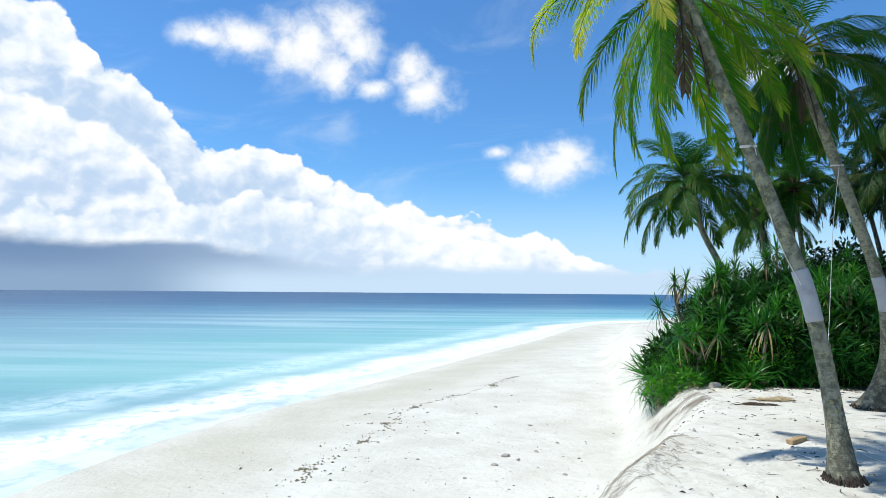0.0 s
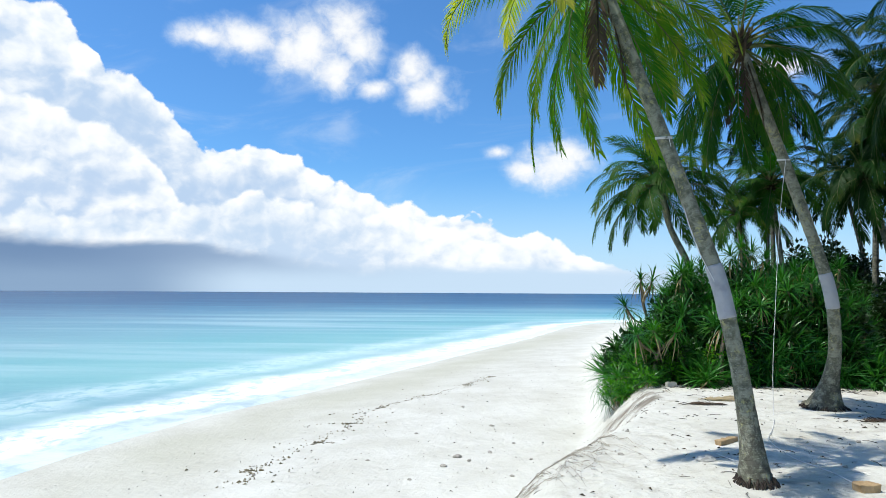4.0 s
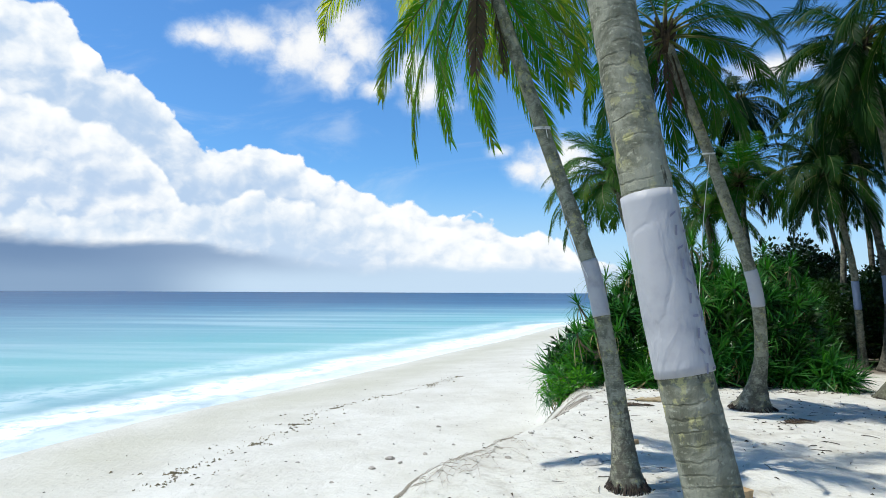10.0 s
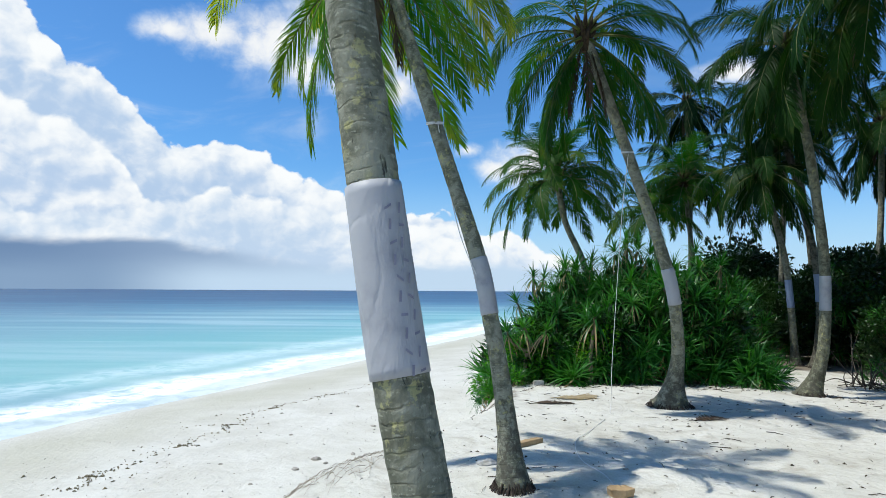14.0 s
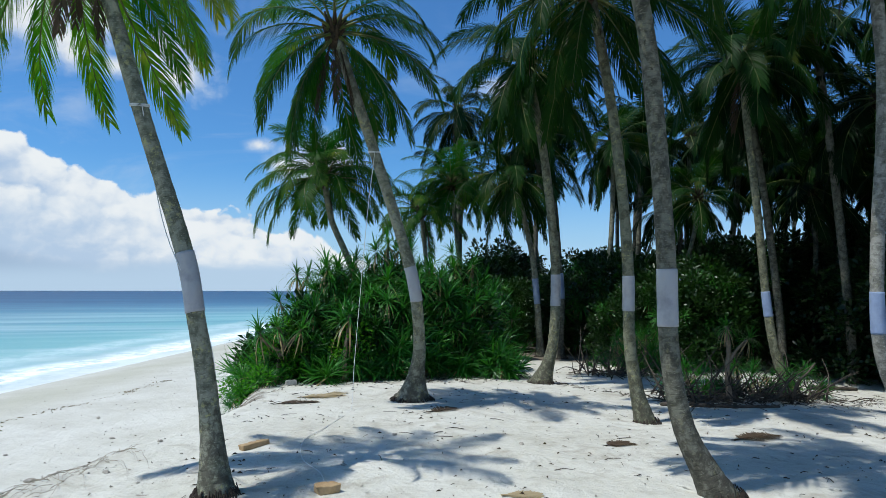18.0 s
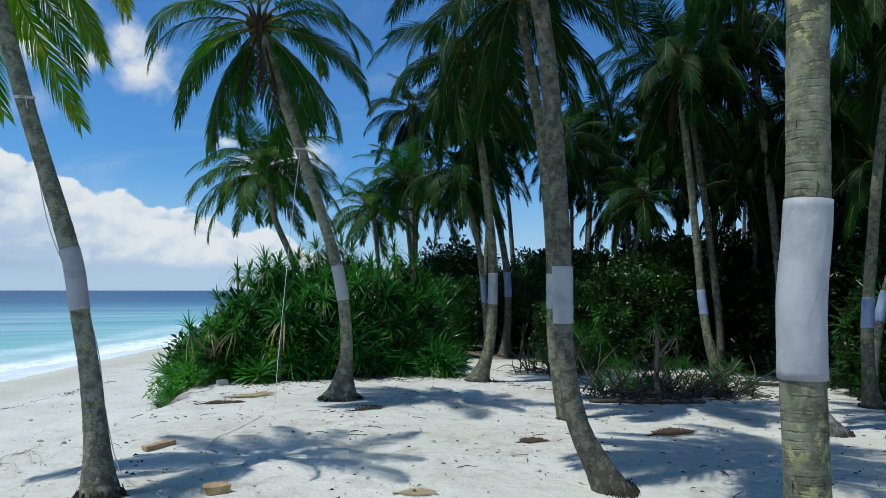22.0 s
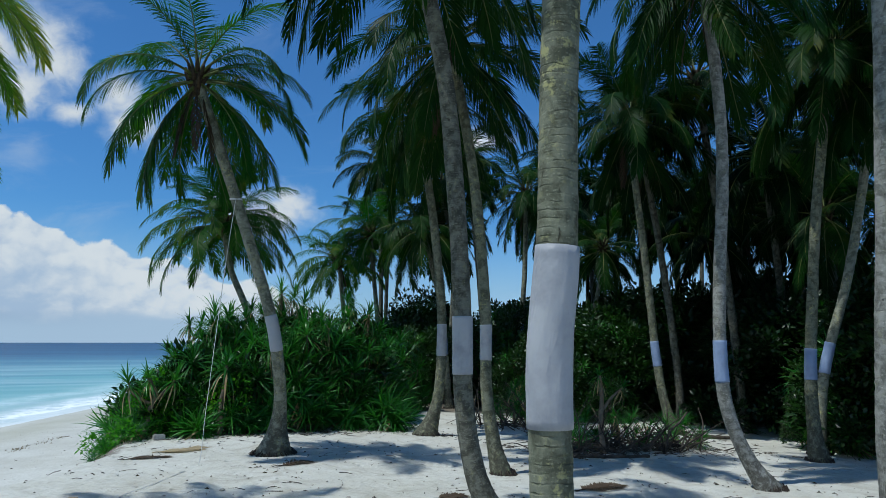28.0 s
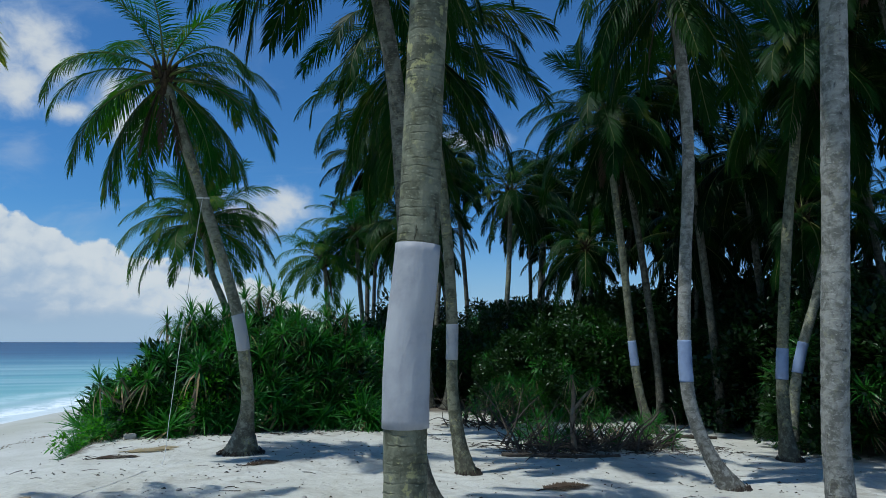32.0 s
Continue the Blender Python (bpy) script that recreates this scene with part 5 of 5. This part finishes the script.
def lumber(x, y, length, w, h, turn, label, seed, tilt=0.0):
    """A weathered, splintered piece of timber."""
    rnd = random.Random(seed)
    bm = bmesh.new()
    bmesh.ops.create_cube(bm, size=1.0)
    bmesh.ops.scale(bm, vec=(length, w, h), verts=bm.verts)
    bmesh.ops.subdivide_edges(bm, edges=[e for e in bm.edges if abs((e.verts[0].co - e.verts[1].co).x) > 0.01], cuts=6)
    for v in bm.verts:
        end = abs(v.co.x) > length * 0.49
        v.co += Vector((rnd.uniform(-0.03, 0.03) if end else 0, rnd.uniform(-0.1, 0.1) * w, rnd.uniform(-0.1, 0.1) * h))
    bmesh.ops.bevel(bm, geom=list(bm.edges), offset=min(w, h) * 0.08, segments=1, affect="EDGES")
    me = bpy.data.meshes.new("timber")
    bm.to_mesh(me)
    bm.free()
    me.materials.append(LUMBER)
    ob = new("timber", me)
    ob.matrix_world = pose(x, y, ground_at(x, y) + h * 0.42, 0, tilt, turn)
    return tagged(ob, label, "wood")


lumber(5.74, 11.0, 0.46, 0.11, 0.085, 40, "short split length of orange-brown timber lying on sand", 1)
lumber(6.40, 8.45, 0.26, 0.17, 0.10, 12, "weathered wooden block at the end of a cord", 2)


def stone(name, x, y, size, label, seed, mat=PEBBLE, flat=0.55, group="", sink=0.3):
    bm = bmesh.new()
    bmesh.ops.create_icosphere(bm, subdivisions=2, radius=1.0)
    for v in bm.verts:
        n = noise.noise(v.co * 1.3 + Vector((seed, 0, 0))) * 0.35 + noise.noise(v.co * 3.1 + Vector((0, seed, 0))) * 0.12
        v.co = v.co * (1.0 + n)
        v.co = Vector((v.co.x * size[0], v.co.y * size[1], v.co.z * size[2]))
    me = bpy.data.meshes.new(name)
    bm.to_mesh(me)
    bm.free()
    me.materials.append(mat)
    ob = new(name, me)
    ob.matrix_world = pose(x, y, ground_at(x, y) + size[2] * (1 - 2 * sink) * 0.6, 0, 0, seed * 47 % 360)
    return tagged(ob, label, "stone", group)


sr = random.Random(77)
stone("coral_lump", 5.02, 9.85, (0.20, 0.12, 0.05), "flat bleached coral lump half sunk in sand", 1, CONCRETE)
for i, (x, y, k) in enumerate([(1.13, 16.5, 0.10), (1.46, 17.4, 0.12), (1.75, 17.0, 0.07), (2.3, 17.9, 0.08), (0.4, 15.4, 0.06), (-0.8, 17.2, 0.05), (-3.3, 16.0, 0.05), (3.0, 19.0, 0.06), (2.5, 21.5, 0.08), (0.2, 20.5, 0.06),
                               (-1.9, 24.3, 0.08), (1.6, 25.2, 0.09), (2.7, 15.6, 0.06), (3.3, 17.2, 0.05), (4.4, 11.9, 0.05), (3.9, 10.2, 0.05), (6.8, 9.6, 0.04), (7.9, 11.2, 0.05), (9.6, 10.1, 0.05), (4.3, 12.6, 0.05)]):
    stone("coral_stone", x, y, (k, k * 0.7, k * 0.5), "small grey coral stone lying on the sand", 3 + i, PEBBLE, group="stones on the beach", sink=0.2)


def block(x, y, z, l, w, h, turn, label):
    bm = bmesh.new()
    bmesh.ops.create_cube(bm, size=1.0)
    bmesh.ops.scale(bm, vec=(l, w, h), verts=bm.verts)
    bmesh.ops.bevel(bm, geom=list(bm.edges), offset=0.015, segments=2, affect="EDGES")
    me = bpy.data.meshes.new("coral_block")
    bm.to_mesh(me)
    bm.free()
    me.materials.append(CONCRETE)
    ob = new("coral_block", me)
    ob.matrix_world = pose(x, y, z, 0, 2, turn)
    return tagged(ob, label, "block")


block(6.95, 17.75, ground_at(6.95, 17.75) + 0.05, 0.26, 0.14, 0.13, 12, "pale rectangular coral block under the screw pines")


def fallen_frond(x, y, length, turn, label, seed, mat=FROND_DEAD, pairs=40, leaflet=0.4):
    me = frond_mesh("fallen_frond", 14, 26, length, seed, mat, mat, pairs, leaflet * 1.3, 0.3, 0.15)
    ob = new("fallen_frond", me)
    # keep the leaflets on the sand
    co = np.empty(len(me.vertices) * 3, np.float32)
    me.vertices.foreach_get("co", co)
    co = co.reshape(-1, 3)
    c, s_ = math.cos(radians(turn)), math.sin(radians(turn))
    wx_, wy_ = x + co[:, 0] * c - co[:, 1] * s_, y + co[:, 0] * s_ + co[:, 1] * c
    g0 = ground_at(x, y)
    co[:, 2] = np.maximum(co[:, 2] * 0.35, 0.008) + height(wx_, wy_) - g0
    me.vertices.foreach_set("co", co.reshape(-1))
    me.update()
    ob.matrix_world = pose(x, y, g0, 0, 0, turn)
    return tagged(ob, label, "palm frond", "fallen fronds")


STRAW = make_leaf("frond_bleached", (0.34, 0.27, 0.16), (0.42, 0.34, 0.21), (0.40, 0.31, 0.19), 0.1, 0.8)
fallen_frond(6.85, 15.45, 0.75, 8, "bleached dry palm frond lying on the sandy bank", 1, STRAW)
fallen_frond(7.3, 15.75, 0.5, -25, "bleached dry palm frond heaped on sand", 2, STRAW)
fallen_frond(8.25, 7.75, 0.45, -12, "straw-coloured broken frond on the sand", 3, STRAW, 24, 0.13)
fallen_frond(10.85, 9.8, 0.5, 14, "small dry brown frond tip on sand", 4, FROND_DEAD, 30, 0.22)
fallen_frond(13.4, 9.95, 1.1, 10, "dark fallen frond piece lying in the shade", 5, FROND_DEAD, 50, 0.32)
fallen_frond(6.3, 14.9, 0.9, -8, "dark rotting frond at the bank's edge", 6, FROND_DEAD, 30, 0.2)
fallen_frond(9.0, 12.95, 0.8, 30, "dry frond scraps on the sand", 7, FROND_DEAD, 26, 0.25)


def scatter(name, n, seed, spots, make, mat, label, category):
    """Many small pieces in one mesh, lying on the ground."""
    rnd = random.Random(seed)
    verts, faces = [], []
    for i in range(n):
        x, y = spots(rnd)
        v, f = make(rnd, x, y, ground_at(x, y))
        k = len(verts)
        verts += v
        faces += [tuple(k + j for j in q) for q in f]
    ob = new(name, mesh_of(name, verts, faces, [mat], smooth=False))
    return tagged(ob, label, category, kind="stuff")


def twig(rnd, x, y, z):
    l, a, r = rnd.uniform(0.05, 0.32), rnd.uniform(0, 6.28), rnd.uniform(0.003, 0.008)
    d = np.array([math.cos(a), math.sin(a), 0])
    p = np.array([x, y, z + r])
    b = np.array([-d[1], d[0], 0]) * rnd.uniform(-0.2, 0.2) * l
    e = p + d * l
    e[2] = ground_at(e[0], e[1]) + r + rnd.uniform(0, 0.02)
    v, f, _ = tube([p, (p + e) / 2 + b + (0, 0, 0.01), e], [r, r, r * 0.5], 4)
    return list(v), f


def scrap(rnd, x, y, z):
    l, w, a = rnd.uniform(0.03, 0.11), rnd.uniform(0.008, 0.022), rnd.uniform(0, 6.28)
    d, s_ = np.array([math.cos(a), math.sin(a), 0]), np.array([-math.sin(a), math.cos(a), 0])
    p = np.array([x, y, z + 0.012])
    up = np.array([0, 0, rnd.uniform(0.004, 0.03)])
    return [p - d * l / 2, p - s_ * w / 2 + up, p + d * l / 2, p + s_ * w / 2 + up * 0.6], [(0, 1, 2), (0, 2, 3)]


def crumb(rnd, x, y, z):
    r = rnd.uniform(0.007, 0.024)
    p = np.array([x, y, z + r * 0.3])
    o = [np.array([rnd.uniform(-1, 1), rnd.uniform(-1, 1), 0]) * r * 0.5 for _ in range(6)]
    v = [p + (r, 0, 0) + o[0], p + (0, r, 0) + o[1], p + (-r, 0, 0) + o[2], p + (0, -r, 0) + o[3], p + (0, 0, r * 0.8), p - (0, 0, r * 0.6)]
    return v, [(0, 1, 4), (1, 2, 4), (2, 3, 4), (3, 0, 4), (1, 0, 5), (2, 1, 5), (3, 2, 5), (0, 3, 5)]


def on_bank(rnd):
    for _ in range(50):
        x, y = rnd.uniform(2.4, 22), rnd.uniform(6.5, 20)
        if x > float(np.interp(y, EDGE_Y, EDGE_X)) - 0.2 and (math.sin(x * 1.1 + 2) * math.cos(y * 1.3) > rnd.uniform(-1.2, 0.8)):
            return x, y
    return x, y


def on_beach(rnd):
    y = 13 + 30 * rnd.random() ** 1.6
    lo, hi = float(np.interp(y, SHORE_Y, SHORE_X)) + 3.0, float(np.interp(y, EDGE_Y, EDGE_X)) - 0.5
    return lo + (hi - lo) * rnd.random() ** 0.7, y


def wrack(rnd):
    """The high-water line, broken and wandering, with heaps."""
    y = 15.0 + 20.0 * rnd.random() ** 1.3
    y += 0.5 * math.sin(y * 2.1)
    x = float(np.interp(y, [14, 16.2, 19.2, 22.2, 25.0, 27.2, 30.5, 36, 45], [-3.7, -3.4, -2.7, -2.0, -1.9, -0.5, 1.4, 3.6, 7.6]))
    return x + 0.18 * math.sin(y * 3.3) + rnd.gauss(0, 0.13 if rnd.random() < 0.8 else 0.6), y


def weed(rnd, x, y, z):
    """A curl of dry seaweed with some thickness."""
    l, w, a = rnd.uniform(0.03, 0.20) * rnd.uniform(0.5, 1.0), rnd.uniform(0.012, 0.035), rnd.uniform(0, 6.28)
    d, s_ = np.array([math.cos(a), math.sin(a), 0]), np.array([-math.sin(a), math.cos(a), 0])
    p = np.array([x, y, z])
    h = np.array([0, 0, rnd.uniform(0.02, 0.05)])
    b = s_ * rnd.uniform(-0.3, 0.3) * l
    return [p - d * l / 2, p - s_ * w / 2 + b + h, p + s_ * w / 2 + b + h * 0.7, p + d * l / 2, p + b - h * 0.3], [(0, 1, 2), (1, 3, 2), (0, 4, 1), (4, 3, 1), (0, 2, 4), (2, 3, 4)]


def at_thicket(rnd):
    x = rnd.uniform(6.5, 21)
    y = np.interp(x, [6.5, 8.5, 11.5, 13.5, 15, 18, 21], [18.2, 17.7, 18.3, 18.6, 14.0, 13.3, 13.0]) + rnd.gauss(0, 0.45)
    return x, float(y)


scatter("twigs", 210, 1, on_bank, twig, STICK, "thin grey twigs scattered over the sandy bank", "twigs")
scatter("leaf_litter", 750, 2, on_bank, scrap, FIBRE, "brown dry leaf scraps scattered over the sand", "leaf litter")
scatter("coral_crumbs", 600, 3, on_bank, crumb, PEBBLE, "grey coral crumbs on the sandy bank", "pebbles")
scatter("beach_rubble", 420, 4, on_beach, crumb, PEBBLE, "small coral rubble scattered along the white beach", "pebbles")
scatter("beach_scraps", 260, 5, on_beach, scrap, STICK, "dry seaweed scraps scattered along the beach", "seaweed")
scatter("wrack_line", 460, 6, wrack, weed, WEED, "broken line of dry seaweed left by the tide", "seaweed")
scatter("thicket_litter", 900, 7, at_thicket, twig, STICK, "dead sticks littering the foot of the thicket", "twigs")


def bank_roots(n, seed):
    """Pale dead runners hanging over the sandy edge."""
    rnd = random.Random(seed)
    verts, faces = [], []
    for i in range(n):
        y = rnd.uniform(9.0, 11.6) if rnd.random() < 0.7 else rnd.uniform(16.0, 18.8)
        x0 = float(np.interp(y, EDGE_Y, EDGE_X)) + rnd.uniform(-0.3, 0.9)
        pts = []
        bend = rnd.uniform(-1.3, 1.3)
        l = rnd.uniform(-0.3, 0.6)
        for k in range(7):
            q = k / 6
            x, yy = x0 - l * q, y + bend * q * q
            pts.append((x, yy, ground_at(x, yy) + 0.012 + 0.05 * math.sin(q * 3.1) * rnd.random()))
        v, f, _ = tube(pts, np.linspace(0.004, 0.0015, 7), 4)
        k = len(verts)
        verts += list(v)
        faces += [tuple(k + j for j in q) for q in f]
    ob = new("dead_runners", mesh_of("dead_runners", verts, faces, [STRAW_ROOT]))
    return tagged(ob, "pale dead creeper roots matted over the bank's edge", "roots", kind="stuff")


STRAW_ROOT = make_plain("dead_creeper", (0.40, 0.36, 0.29), (0.25, 0.22, 0.17), 14.0, 0.9, 0.3)
bank_roots(240, 8)


# bars of faded writing on the near wrap
c_wrap = [o for o in C_PALM.children if o.name.startswith("wrap")][0]
ink = random.Random(12)
for i in range(10):
    z = 2.06 + 0.066 * i
    q = float(np.interp(z, c_path[:, 2], c_s))
    c0 = np.array([np.interp(q, c_s, c_path[:, k]) for k in range(3)]) - np.array(C_PALM.location)
    rad = float(np.interp(q, c_s, c_r)) + 0.0125
    for j in range(2):
        a0 = radians(-62 + 20 * j + ink.uniform(-3, 3))
        wdt = radians(13)
        tall, lean = (0.010, ink.uniform(-0.02, 0.02)) if (i + j) % 2 else (0.040, 0.0)
        wdt = wdt if (i + j) % 2 else radians(4.5)
        verts, faces = [], []
        for k in range(5):
            a = a0 + wdt * (k / 4 - 0.5)
            for dz in (-tall / 2, tall / 2):
                verts.append(c0 + np.array([math.cos(a) * rad * 1.02, math.sin(a) * rad * 1.02, dz + lean * (k / 4 - 0.5)]))
        faces = [(2 * k, 2 * k + 2, 2 * k + 3, 2 * k + 1) for k in range(4)]
        part_mesh("writing_bar", mesh_of("writing_bar", verts, faces, [INK]), c_wrap)
